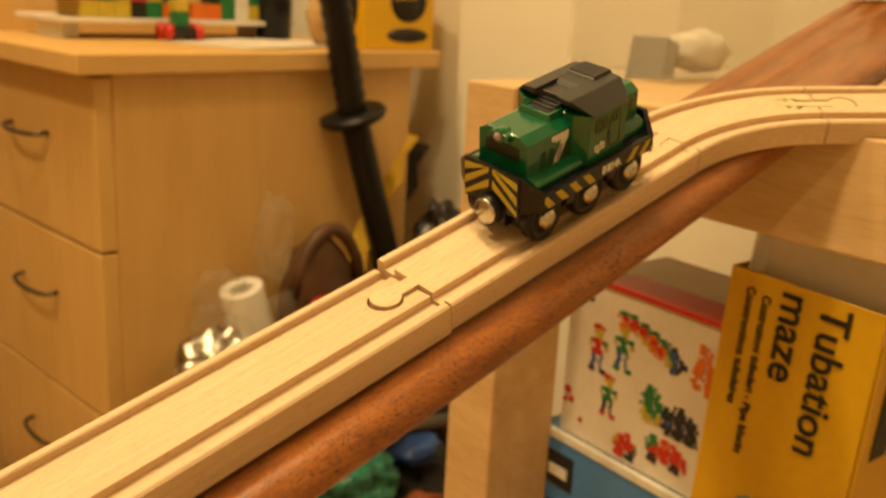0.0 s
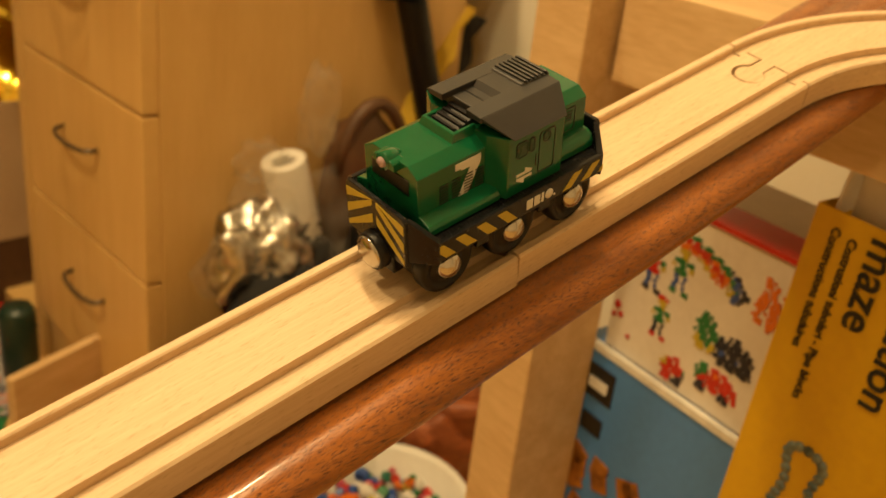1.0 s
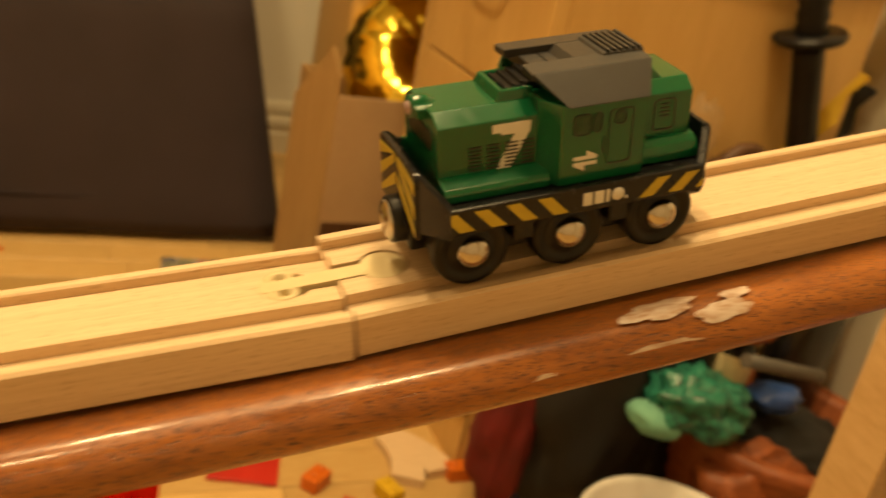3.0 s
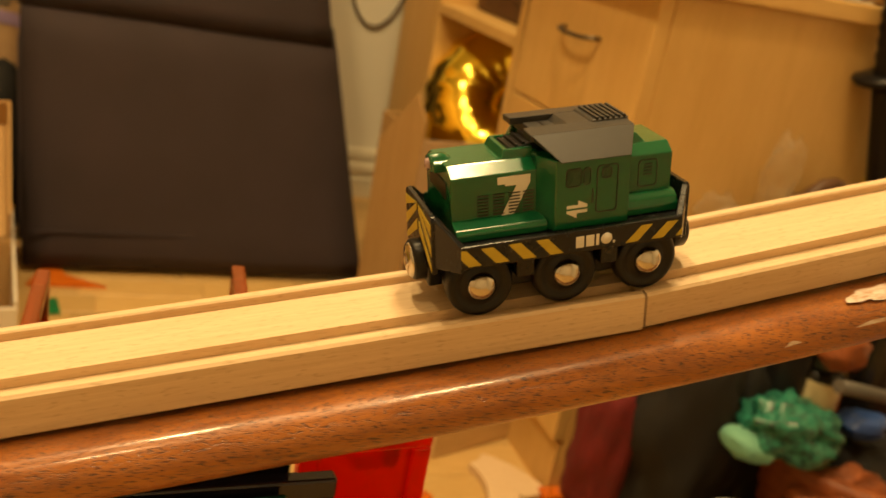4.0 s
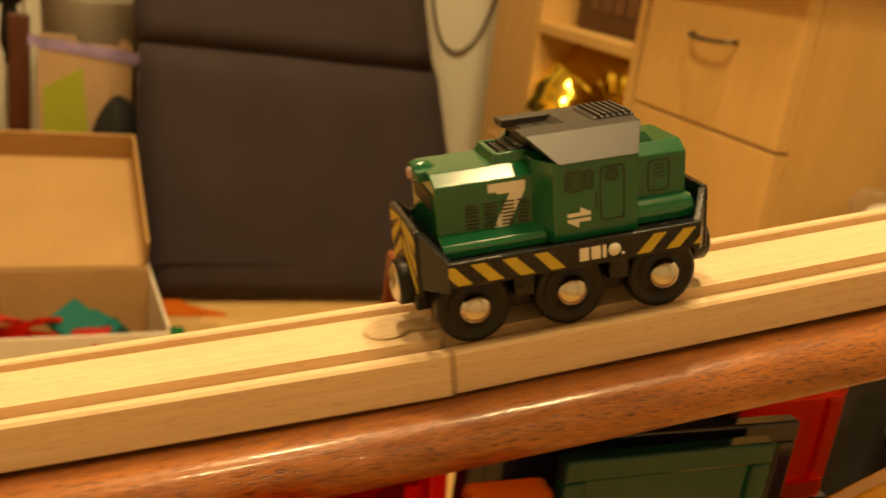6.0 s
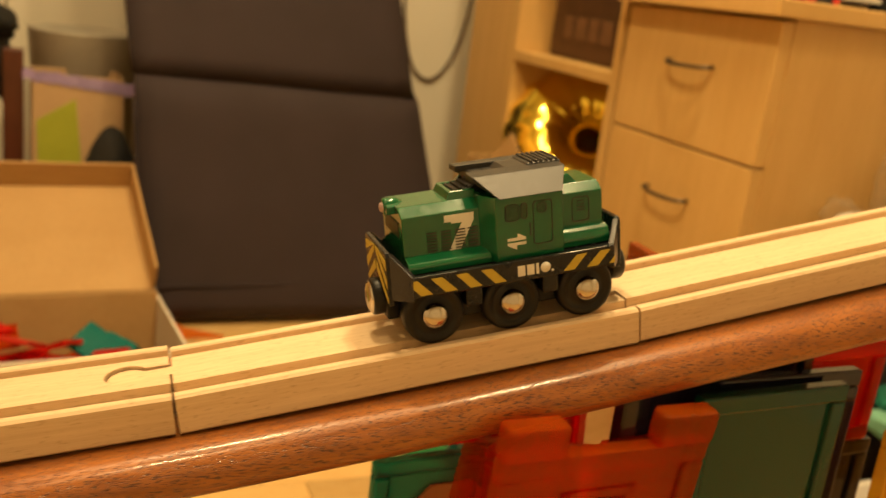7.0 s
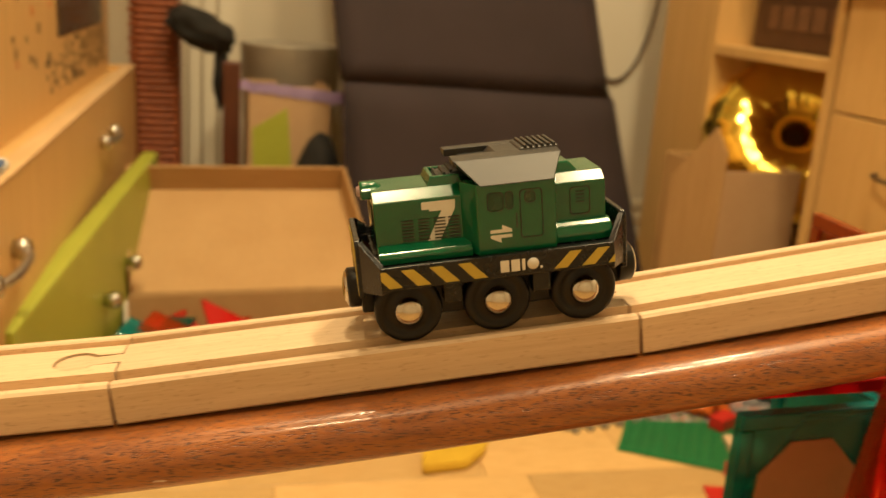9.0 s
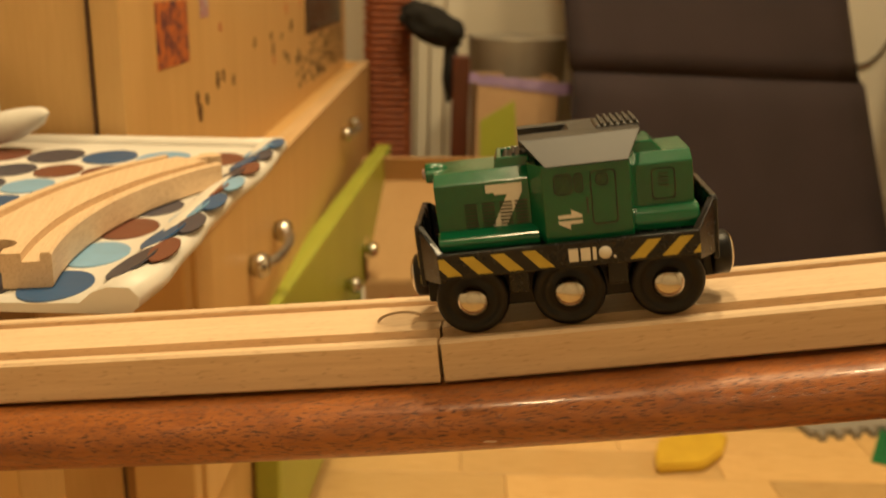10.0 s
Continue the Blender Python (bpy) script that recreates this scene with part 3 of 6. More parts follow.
    # open tray before the cab
    bm = bmesh.new()
    soften(bm, hexa(bm, [(8.6, -7.4, 40.5), (10.8, -7.4, 40.5), (10.8, 7.4, 40.5), (8.6, 7.4, 40.5), (9.8, -6.6, 43.4), (11.0, -6.6, 43.4), (11.0, 6.6, 43.4), (9.8, 6.6, 43.4)]), 0.2, 1)
    for sgn in (-1, 1):
        soften(bm, hexa(bm, [(9.4, sgn * 7.4, 40.5), (18, sgn * 7.4, 40.5), (18, sgn * 5.4, 40.5), (9.4, sgn * 5.4, 40.5), (9.9, sgn * 6.7, 43.4), (18, sgn * 6.7, 43.4), (18, sgn * 5.6, 43.4), (9.9, sgn * 5.6, 43.4)]), 0.2, 1)
    part("tray", bm, GREEN, top)
    # headlight: a teardrop dome on the hood's edge and its lens
    bm = bmesh.new()
    lathe(bm, [(0, 0), (2.6 * mm, 0.0), (2.8 * mm, 0.8 * mm), (2.6 * mm, 4.0 * mm), (1.5 * mm, 6.0 * mm), (0, 6.8 * mm)], Matrix.Translation((-9.6 * mm, C, 39.9 * mm)) @ pose(0, 0, 0, 0, 90, 0), 20)
    light = part("headlight", bm, GREEN, top)
    bm = bmesh.new()
    lathe(bm, [(0, -0.9 * mm), (1.3 * mm, -0.7 * mm), (1.6 * mm, 0.0), (1.6 * mm, 0.3 * mm)], Matrix.Translation((-9.8 * mm, C, 39.8 * mm)) @ pose(0, 0, 0, 0, 90, 0), 16)
    part("lens", bm, LENS, light, "clear headlight lens")
    bm = bmesh.new()
    bl(bm, -7.3, -6.9, 8.0, 31.5, 36.5, 0.2)
    part("front_window", bm, BLACKP, top)
    # cab roof: two sloping sides and a flat top with a trough at its front
    for sgn in (-1, 1):
        bm = bmesh.new()
        soften(bm, hexa(bm, [(22.0, sgn * 17.4, 41.6), (41.6, sgn * 17.4, 41.6), (45.8, sgn * 9.8, 46.2), (16.6, sgn * 9.8, 46.2),
                             (21.6, sgn * 18.8, 42.0), (42.0, sgn * 18.8, 42.0), (46.3, sgn * 11.0, 47.9), (16.0, sgn * 11.0, 47.9)]), 0.22, 2)
        part("roof_slope", bm, ROOFGREY, top, "sloping anthracite roof side")
        bm = bmesh.new()
        soften(bm, hexa(bm, [(15.9, sgn * 11.1, 46.2), (46.2, sgn * 11.1, 46.2), (46.2, sgn * 5.0, 46.2), (15.9, sgn * 5.0, 46.2),
                             (15.8, sgn * 11.0, 47.92), (46.3, sgn * 11.0, 47.92), (46.3, sgn * 5.0, 48.3), (15.8, sgn * 5.0, 48.3)]), 0.15, 1)
        part("roof_strip", bm, ROOFGREY, top)
    bm = bmesh.new()
    hexa(bm, [(26.0, -5.1, 45.5), (46.2, -5.1, 45.5), (46.2, 5.1, 45.5), (26.0, 5.1, 45.5), (29.0, -5.1, 48.2), (46.2, -5.1, 48.2), (46.2, 5.1, 48.2), (29.0, 5.1, 48.2)])
    bl(bm, 19.5, 43.6, 12.0, 43.5, 46.6, 0.3)
    part("cab_roof", bm, ROOFGREY, top, "anthracite cab roof")
    bm = bmesh.new()
    soften(bm, hexa(bm, [(35.0, -6.6, 47.6), (46.8, -6.6, 47.6), (46.8, 6.6, 47.6), (35.0, 6.6, 47.6), (36.0, -6.2, 48.8), (46.8, -6.2, 48.8), (46.8, 6.2, 48.8), (36.0, 6.2, 48.8)]), 0.25, 1)
    hatch = part("rear_hatch", bm, ROOFGREY, top)
    for k in range(6):
        bm = bmesh.new()
        bl(bm, 37.0 + k * 1.65, 37.85 + k * 1.65, 6.3, 48.6, 49.5, 0.2)
        part("rib", bm, ROOFGREY, hatch)
    bm = bmesh.new()
    soften(bm, hexa(bm, [(11.2, -5.2, 40.8), (27.0, -5.2, 40.8), (27.0, 5.2, 40.8), (11.2, 5.2, 40.8), (11.2, -5.2, 42.4), (27.0, -5.2, 46.6), (27.0, 5.2, 46.6), (11.2, 5.2, 42.4)]), 0.2, 1)
    hatch = part("front_hatch", bm, BLACK, top)
    for k in range(7):
        bm = bmesh.new()
        u, w = 11.8 + k * 2.0, 42.4 + k * 0.56
        bl(bm, u, u + 0.9, 4.9, w - 0.3, w + 0.9, 0.2)
        part("rib", bm, BLACK, hatch)
    # prints on both flanks
    HOOD, CAB, SKIRT = 11.72, 17.72, 20.95
    for sgn in (-1, 1):
        def pr(bm, pts, half):
            prism(bm, [(a * mm, b * mm) for a, b in pts], -0.08 * mm, 0.08 * mm, Matrix(((1, 0, 0, 0), (0, 0, sgn, C + sgn * half * mm), (0, 1, 0, 0), (0, 0, 0, 1))))

        def bar(bm, a0, a1, b0, b1, half):
            pr(bm, [(a0, b0), (a1, b0), (a1, b1), (a0, b1)], half)

        def ring(bm, a0, a1, b0, b1, half, t=0.3):
            """Outline with cut corners."""
            c = 0.7
            out = [(a0 + c, b0), (a1 - c, b0), (a1, b0 + c), (a1, b1 - c), (a1 - c, b1), (a0 + c, b1), (a0, b1 - c), (a0, b0 + c)]
            cx, cy = (a0 + a1) / 2, (b0 + b1) / 2
            kx, ky = 1 - 2 * t / (a1 - a0), 1 - 2 * t / (b1 - b0)
            inn = [(cx + (a - cx) * kx, cy + (b - cy) * ky) for a, b in out]
            for k in range(8):
                j = (k + 1) % 8
                pr(bm, [out[k], out[j], inn[j], inn[k]], half)
        bm = bmesh.new()
        pr(bm, [(6.2, 37.6), (15.6, 37.6), (15.5, 35.2), (10.6, 26.1), (7.1, 26.1), (11.7, 34.9), (8.4, 34.9), (8.2, 35.5), (6.2, 35.5)], HOOD)
        part("number_seven", bm, WHITEP, top, "white printed figure 7")
        bm = bmesh.new()
        for gx in (0.4, 4.9, 9.4, 13.4):
            for k in range(7):
                bar(bm, gx, gx + 3.2, 27.0 + k * 0.93, 27.42 + k * 0.93, HOOD + 0.1)
        part("louvre_print", bm, BLACKP, top)
        bm = bmesh.new()
        pr(bm, [(23.9, 28.3), (29.9, 28.3), (29.9, 29.1), (27.2, 30.5), (27.2, 29.2), (23.9, 29.2)], CAB)
        pr(bm, [(23.9, 27.7), (29.9, 27.7), (29.9, 26.8), (26.8, 26.8), (26.8, 25.4), (23.9, 27.0)], CAB)
        part("arrows", bm, WHITEP, top, "two white arrows")
        bm = bmesh.new()
        ring(bm, 23.4, 28.0, 34.4, 39.7, CAB)
        ring(bm, 28.4, 30.7, 34.6, 39.7, CAB)
        ring(bm, 32.4, 38.8, 26.1, 39.8, CAB)
        ring(bm, 33.8, 36.9, 35.9, 39.2, CAB + 0.02)
        ring(bm, 48.2, 54.2, 29.1, 37.2, 11.27)
        for k in range(4):
            bar(bm, 49.9, 52.5, 32.6 + k, 32.95 + k, 11.27)
        bar(bm, 31.2, 31.6, 29.2, 33.4, CAB)
        part("outline_print", bm, BLACKP, top)
        bm = bmesh.new()
        bar(bm, 23.8, 27.6, 34.8, 39.3, CAB - 0.03)
        bar(bm, 28.8, 30.3, 35.0, 39.3, CAB - 0.03)
        bar(bm, 34.2, 36.5, 36.3, 38.8, CAB - 0.03)
        part("window_print", bm, SMOKED, top)
        bm = bmesh.new()
        pr(bm, [(-7.2, 21.9), (-5.8, 21.9), (-1.5, 17.1), (-5.2, 17.1), (-7.2, 19.4)], SKIRT)
        for k in range(3):
            a = -1.8 + 7.8 * k
            pr(bm, [(a, 21.9), (a + 3.5, 21.9), (a + 8.1, 17.1), (a + 4.3, 17.1)], SKIRT)
        for a in (40.5, 48.4):
            pr(bm, [(a, 17.2), (a + 3.7, 17.2), (a + 8.0, 21.8), (a + 4.6, 21.8)], SKIRT)
        pr(bm, [(56.0, 17.2), (57.9, 17.2), (57.9, 19.4)], SKIRT)
        part("hazard_stripes", bm, YELLOWP, top, "yellow diagonal stripes")
        bm = bmesh.new()
        for a, w in ((25.5, 2.4), (28.5, 2.4), (31.5, 0.9)):
            bar(bm, a, a + w, 17.9, 21.2, SKIRT)
        lathe(bm, [(0, -0.1 * mm), (1.65 * mm, -0.1 * mm), (1.65 * mm, 0.1 * mm), (0, 0.1 * mm)], Matrix.Translation((34.6 * mm, C + sgn * SKIRT * mm, 19.55 * mm)) @ pose(0, 0, 0, 90, 0, 0), 20)
        lathe(bm, [(0, -0.1 * mm), (0.4 * mm, -0.1 * mm), (0.4 * mm, 0.1 * mm), (0, 0.1 * mm)], Matrix.Translation((36.9 * mm, C + sgn * SKIRT * mm, 18.3 * mm)) @ pose(0, 0, 0, 90, 0, 0), 10)
        part("maker_mark", bm, WHITEP, top, "row of plain white printed marks")
    # couplings; the rear one hangs lower and a little aside
    for u, out, v, w in ((-8.4, -1, 0.0, 11.7), (60.6, 1, -3.0, 10.8)):
        t = Matrix.Translation((u * mm, C + v * mm, w * mm)) @ pose(0, 0, 0, 0, 90 * out, 0)
        bm = bmesh.new()
        lathe(bm, [(0, -1 * mm), (3.2 * mm, -1 * mm), (3.2 * mm, 2.4 * mm), (5.7 * mm, 2.8 * mm), (5.9 * mm, 3.3 * mm), (5.9 * mm, 7.0 * mm), (5.4 * mm, 7.6 * mm), (0, 7.6 * mm)], t, 28)
        cp = part("coupling", bm, BLACK, top)
        bm = bmesh.new()
        lathe(bm, [(5.1 * mm, 7.3 * mm), (5.1 * mm, 7.8 * mm), (4.2 * mm, 8.4 * mm), (2.2 * mm, 8.9 * mm), (0, 9.0 * mm)], t, 28)
        part("magnet", bm, CHROME, cp, "domed nickel magnet")
        bm = bmesh.new()
        lo, hi = sorted((u * mm, (u + 4.0 * out) * mm))
        block(bm, lo, hi, C - 6.5 * mm, C + 6.5 * mm, 5.5 * mm, 12.4 * mm, 0.6 * mm, 2)
        part("buffer_beam", bm, BLACK, top)
    # wheels: one axle each, turning
    axles = []
    for u in (0.0, 25.2, 50.4):
        ax = new("axle")
        ax.parent = top
        ax.matrix_local = pose(u * mm, C, 8.3 * mm)
        axles.append(ax)
        for sgn in (-1, 1):
            t = pose(0, sgn * 10.6 * mm, 0, -90 * sgn, 0, 0)
            bm = bmesh.new()
            lathe(bm, [(0, 0), (8.6 * mm, 0), (9.4 * mm, 0.5 * mm), (9.6 * mm, 1.2 * mm), (9.6 * mm, 4.0 * mm), (9.2 * mm, 4.9 * mm), (8.4 * mm, 5.3 * mm), (7.2 * mm, 5.3 * mm), (6.8 * mm, 4.7 * mm), (5.4 * mm, 4.7 * mm), (4.9 * mm, 5.3 * mm), (0, 5.3 * mm)], t, 40)
            wh = part("wheel", bm, BLACK, ax)
            bm = bmesh.new()
            lathe(bm, [(4.3 * mm, 5.2 * mm), (4.3 * mm, 5.8 * mm), (3.8 * mm, 6.8 * mm), (2.6 * mm, 7.7 * mm), (1.2 * mm, 8.1 * mm), (0, 8.15 * mm)], t, 28)
            part("hub_cap", bm, CHROME, wh, "domed nickel hub cap")
    return top, axles


SMOKED = surface("dark_window_print", (0.010, 0.055, 0.024), (0.008, 0.042, 0.018), 60, rough=0.25)
train, axles = engine()

# ---- the room ----
def setting(name, bm, material, label="", cat=""):
    return tagged(part(name, bm, material), label, cat, kind="structure")


floor = setting("floor", boxed(-2.0, 0.75, -1.6, 1.95, FLOOR - 0.08, FLOOR - 0.004), PARQUET, "oak strip parquet floor", "floor")
setting("wall_north", boxed(-2.0, 0.8, 1.9, 2.0, FLOOR - 0.08, 1.8), WALLPAINT, "plain cream painted wall", "wall")
setting("wall_east", boxed(0.70, 0.8, -1.6, 1.9, FLOOR - 0.08, 1.8), WALLPAINT, "plain cream painted wall", "wall")
setting("wall_west", boxed(-2.1, -2.0, -1.6, 2.0, FLOOR - 0.08, 1.8), WALLPAINT, "plain cream painted wall", "wall")
setting("wall_south", boxed(-2.1, 0.8, -1.7, -1.6, FLOOR - 0.08, 1.8), WALLPAINT, "plain cream painted wall", "wall")
setting("ceiling", boxed(-2.1, 0.8, -1.7, 2.0, 1.8, 1.88), PLASTER, "plain white ceiling", "ceiling")
bm = bmesh.new()
sec = [(0, 0), (-0.018, 0), (-0.018, 0.045), (-0.013, 0.05), (-0.013, 0.058), (-0.020, 0.064), (-0.020, 0.078), (-0.012, 0.084), (-0.012, 0.094), (-0.017, 0.1), (-0.014, 0.115), (0, 0.12)]
for q in ((1.9,),):
    prism(bm, [(y, z) for y, z in sec], -2.0, 0.7, Matrix(((0, 0, 1, 0), (1, 0, 0, 1.899), (0, 1, 0, FLOOR), (0, 0, 0, 1))))
setting("baseboard", bm, TRIMPAINT, "cream moulded skirting board along the wall", "skirting board")

# ---- chest of drawers ----
def bow_handle(parent, x, y, z, wide, material=DULL):
    bm = bmesh.new()
    pts = []
    for k in range(11):
        a = math.pi * k / 10
        pts.append((x - 0.018 * math.sin(a) ** 0.5, y + wide / 2 * math.cos(a), z - 0.003 * math.sin(a)))
    tube(bm, pts, 0.0028, 10)
    part("handle", bm, material, parent, "dull metal bow handle")


def chest():
    top = thing("chest_of_drawers", "beech veneer chest of drawers with metal bow handles", "chest of drawers")
    x0, x1, y0, y1 = 0.189, 0.610, 0.672, 1.005
    part("worktop", boxed(x0 - 0.022, 0.648, y0 - 0.014, y1 + 0.012, 0.010, 0.031, 0.002), VENEER, top)
    bm = bmesh.new()
    block(bm, x0 + 0.019, x1, y0, y0 + 0.018, FLOOR, 0.0095, 0.0006, 1)
    part("side_panel", bm, VENEER_SIDE, top)
    part("side_panel", boxed(x0 + 0.019, x1, y1 - 0.018, y1, FLOOR, 0.0095, 0.0006, 1), VENEER_SIDE, top)
    part("back_panel", boxed(x1 - 0.01, x1 + 0.004, y0 + 0.02, y1 - 0.02, FLOOR + 0.02, 0.009), VENEER_SIDE, top)
    edges = [0.006, -0.1735, -0.3605, -0.5475]
    for hi, lo in zip(edges, edges[1:]):
        d = part("drawer_front", boxed(x0, x0 + 0.0185, y0 + 0.001, y1 - 0.001, lo + 0.0035, hi, 0.0012, 2), VENEER, top)
        bow_handle(d, x0, (y0 + y1) / 2 - 0.005, hi - 0.068, 0.096)
    part("plinth", boxed(x0 + 0.01, x0 + 0.02, y0 + 0.002, y1 - 0.002, FLOOR, -0.552), VENEER, top)


chest()


def bookcase():
    top = thing("bookcase", "beech veneer bookcase with an open cubby beside a closed door", "bookcase")
    x0, x1, y0, y1, h = 0.192, 0.62, 1.02, 1.61, 0.75
    part("side_panel", boxed(x0, x1, y0, y0 + 0.018, FLOOR, h), VENEER_SIDE, top)
    part("side_panel", boxed(x0, x1, 1.392, 1.410, FLOOR, h), VENEER_SIDE, top)
    part("side_panel", boxed(x0 + 0.02, x1, y1 - 0.018, y1, FLOOR, h), VENEER_SIDE, top)
    part("door", boxed(x0, x0 + 0.019, 1.412, y1, FLOOR + 0.02, h - 0.002, 0.0015), VENEER_SIDE, top)
    part("back_panel", boxed(x1 - 0.012, x1 - 0.004, y0 + 0.02, y1 - 0.02, FLOOR, h), BROWNCLOTH, top)
    for z in (-0.118, 0.16, 0.44, h):
        part("shelf", boxed(x0 + 0.001, x1 - 0.014, y0 + 0.0185, 1.3915, z, z + 0.018, 0.0008, 1), VENEER, top)
    part("shelf", boxed(x0 + 0.001, x1 - 0.014, y0 + 0.0185, 1.3915, FLOOR + 0.02, FLOOR + 0.04), VENEER, top)


bookcase()
MARK = surface("tan_stamp", (0.19, 0.095, 0.045), (0.14, 0.07, 0.03), 40, rough=0.7)
bx = thing("storage_box", "brown patterned storage box on the bookcase shelf", "box", pose(0.40, 1.21, -0.0995))
part("body", boxed(-0.15, 0.15, -0.15, 0.155, 0, 0.13, 0.006), BROWNCLOTH, bx)
for k, (y, w) in enumerate(((-0.09, 0.03), (-0.045, 0.035), (0.0, 0.03), (0.045, 0.036), (0.09, 0.03))):
    part("printed_mark", boxed(-0.1515, -0.1495, y - w / 2, y + w / 2, 0.035, 0.075, 0.001, 1), MARK, bx)

# gold ring balloon in the cubby
def ring_balloon():
    bm = bmesh.new()
    nu, nv = 96, 24
    vs = []
    for i in range(nu):
        a = 2 * math.pi * i / nu
        row = []
        for j in range(nv):
            b = 2 * math.pi * j / nv
            pl = 1 + 0.035 * math.cos(19 * a + 0.8 * math.sin(3 * a)) * abs(math.cos(b)) ** 1.5 + 0.012 * math.cos(31 * a) * abs(math.cos(b)) + 0.03 * noise.noise(Vector((4 * math.cos(a), 4 * math.sin(a), 2 * math.cos(b))))
            r = 0.074 * pl
            R = 0.092 + r * math.cos(b)
            row.append(bm.verts.new((R * math.cos(a), R * math.sin(a) * 0.98, 0.82 * r * math.sin(b))))
        vs.append(row)
    for i in range(nu):
        for j in range(nv):
            f = bm.faces.new((vs[i][j], vs[(i + 1) % nu][j], vs[(i + 1) % nu][(j + 1) % nv], vs[i][(j + 1) % nv]))
            f.smooth = True
    ob = part("foil_balloon", bm, GOLD)
    ob.matrix_world = look((0.330, 1.300, -0.256), (-0.70, -0.30, 0.72))
    tagged(ob, "crinkled gold foil ring balloon in a cardboard carton", "balloon")


ring_balloon()


def open_carton(name, label, x0, x1, y0, y1, z1, m, flaps=True, inner=None):
    top = thing(name, label, "cardboard box", m)
    t = 0.004
    for q, mat in (((x0, x1, y0, y0 + t, 0, z1), inner or CARD), ((x0, x1, y1 - t, y1, 0, z1), CARD), ((x0, x0 + t, y0 + t, y1 - t, 0, z1), CARD), ((x1 - t, x1, y0 + t, y1 - t, 0, z1), CARD)):
        part("wall", boxed(*q, 0.001, 1), mat, top)
    part("base", boxed(x0 + t, x1 - t, y0 + t, y1 - t, 0, t), CARD, top)
    return top


KRAFT = surface("pale_kraft_card", (0.50, 0.34, 0.19), (0.44, 0.29, 0.16), 10, rough=0.7, fine=120)
ct = open_carton("cardboard_carton", "pale cardboard carton holding a gold balloon, one flap up", 0, 0.15, 0, 0.2, 0.33, pose(0.126, 1.170, FLOOR, 0, 0, 4), inner=KRAFT)
part("print_band", boxed(0.004, 0.146, -0.0012, 0, 0.01, 0.12), BROWNCLOTH, ct, "dark printed lower band")
bm = bmesh.new()
prism(bm, [(0, 0), (0.12, 0.02), (0.12, 0.30), (0.03, 0.40), (0, 0.36)], -0.002, 0.002, Matrix(((-0.25, 0, 0.97, 0.0), (0.97, 0, 0.25, 0.0), (0, 1, 0, 0.0), (0, 0, 0, 1))))
part("flap", bm, CARD, ct, "tall raised side flap")

# ---- folded mattress against the wall ----
def slab(name, quad, back, bevel, material, parent, label=""):
    """A padded slab from its four front corners (bottom left, bottom right, top right, top left)."""
    bm = bmesh.new()
    q = [Vector(p) for p in quad]
    n = 12
    grid = {}
    for i in range(n + 1):
        for j in range(n + 1):
            a, b = i / n, j / n
            p = q[0].lerp(q[1], a).lerp(q[3].lerp(q[2], a), b)
            ed = min(a, 1 - a, b, 1 - b)
            puff = 1 - max(0, 1 - ed / 0.10) ** 2
            w = 0.004 * noise.noise(Vector((a * 3, b * 3, bevel * 50)))
            grid[i, j, 0] = bm.verts.new(p - Vector(back).normalized() * (bevel * puff + w))
            grid[i, j, 1] = bm.verts.new(p + Vector(back) + Vector(back).normalized() * bevel * puff * 0.5)
    for i in range(n):
        for j in range(n):
            bm.faces.new((grid[i, j, 0], grid[i + 1, j, 0], grid[i + 1, j + 1, 0], grid[i, j + 1, 0]))
            bm.faces.new((grid[i, j, 1], grid[i, j + 1, 1], grid[i + 1, j + 1, 1], grid[i + 1, j, 1]))
    for i in range(n):
        for j in (0, n):
            bm.faces.new((grid[i, j, 0], grid[i, j, 1], grid[i + 1, j, 1], grid[i + 1, j, 0]))
            bm.faces.new((grid[j, i, 0], grid[j, i + 1, 0], grid[j, i + 1, 1], grid[j, i, 1]))
    return part(name, bm, material, parent, label, smooth=True)


mat = thing("folding_mattress", "dark navy folding mattress standing against the wall", "mattress")
low = slab("lower_panel", ((-0.472, 1.335, FLOOR + 0.012), (0.112, 1.345, FLOOR + 0.012), (0.034, 1.455, -0.222), (-0.490, 1.415, -0.210)), (0.01, 0.10, 0.03), 0.014, NAVY, mat)
up = slab("upper_panel", ((-0.494, 1.426, -0.204), (0.028, 1.466, -0.216), (-0.050, 1.640, 0.30), (-0.545, 1.620, 0.30)), (0.01, 0.10, 0.02), 0.012, NAVY, mat)
bm = bmesh.new()
tube(bm, [(-0.474 - 0.0017 * k, 1.330 + 0.008 * k, FLOOR + 0.02 + 0.04 * k) for k in range(1, 10)], 0.0022, 6)
part("piping", bm, NAVY, low)
bm = bmesh.new()
tube(bm, [(-0.465 + 0.048 * k, 1.332 + 0.0022 * k, FLOOR + 0.075) for k in range(12)], 0.0022, 6)
part("piping", bm, NAVY, low)

# cable looped on the wall
bm = bmesh.new()
cp = []
for k in range(21):
    a = k / 20
    cp.append((0.135 + 0.16 * a - 0.04 * math.sin(a * 6), 1.892, 0.5 - 0.72 * math.sin(math.pi * a) ** 0.7))
tube(bm, cp, 0.0035, 8)
tagged(part("cable", bm, surface("grey_cable", (0.16, 0.13, 0.10), rough=0.5)), "thin grey cable hanging in a loop on the wall", "cable")

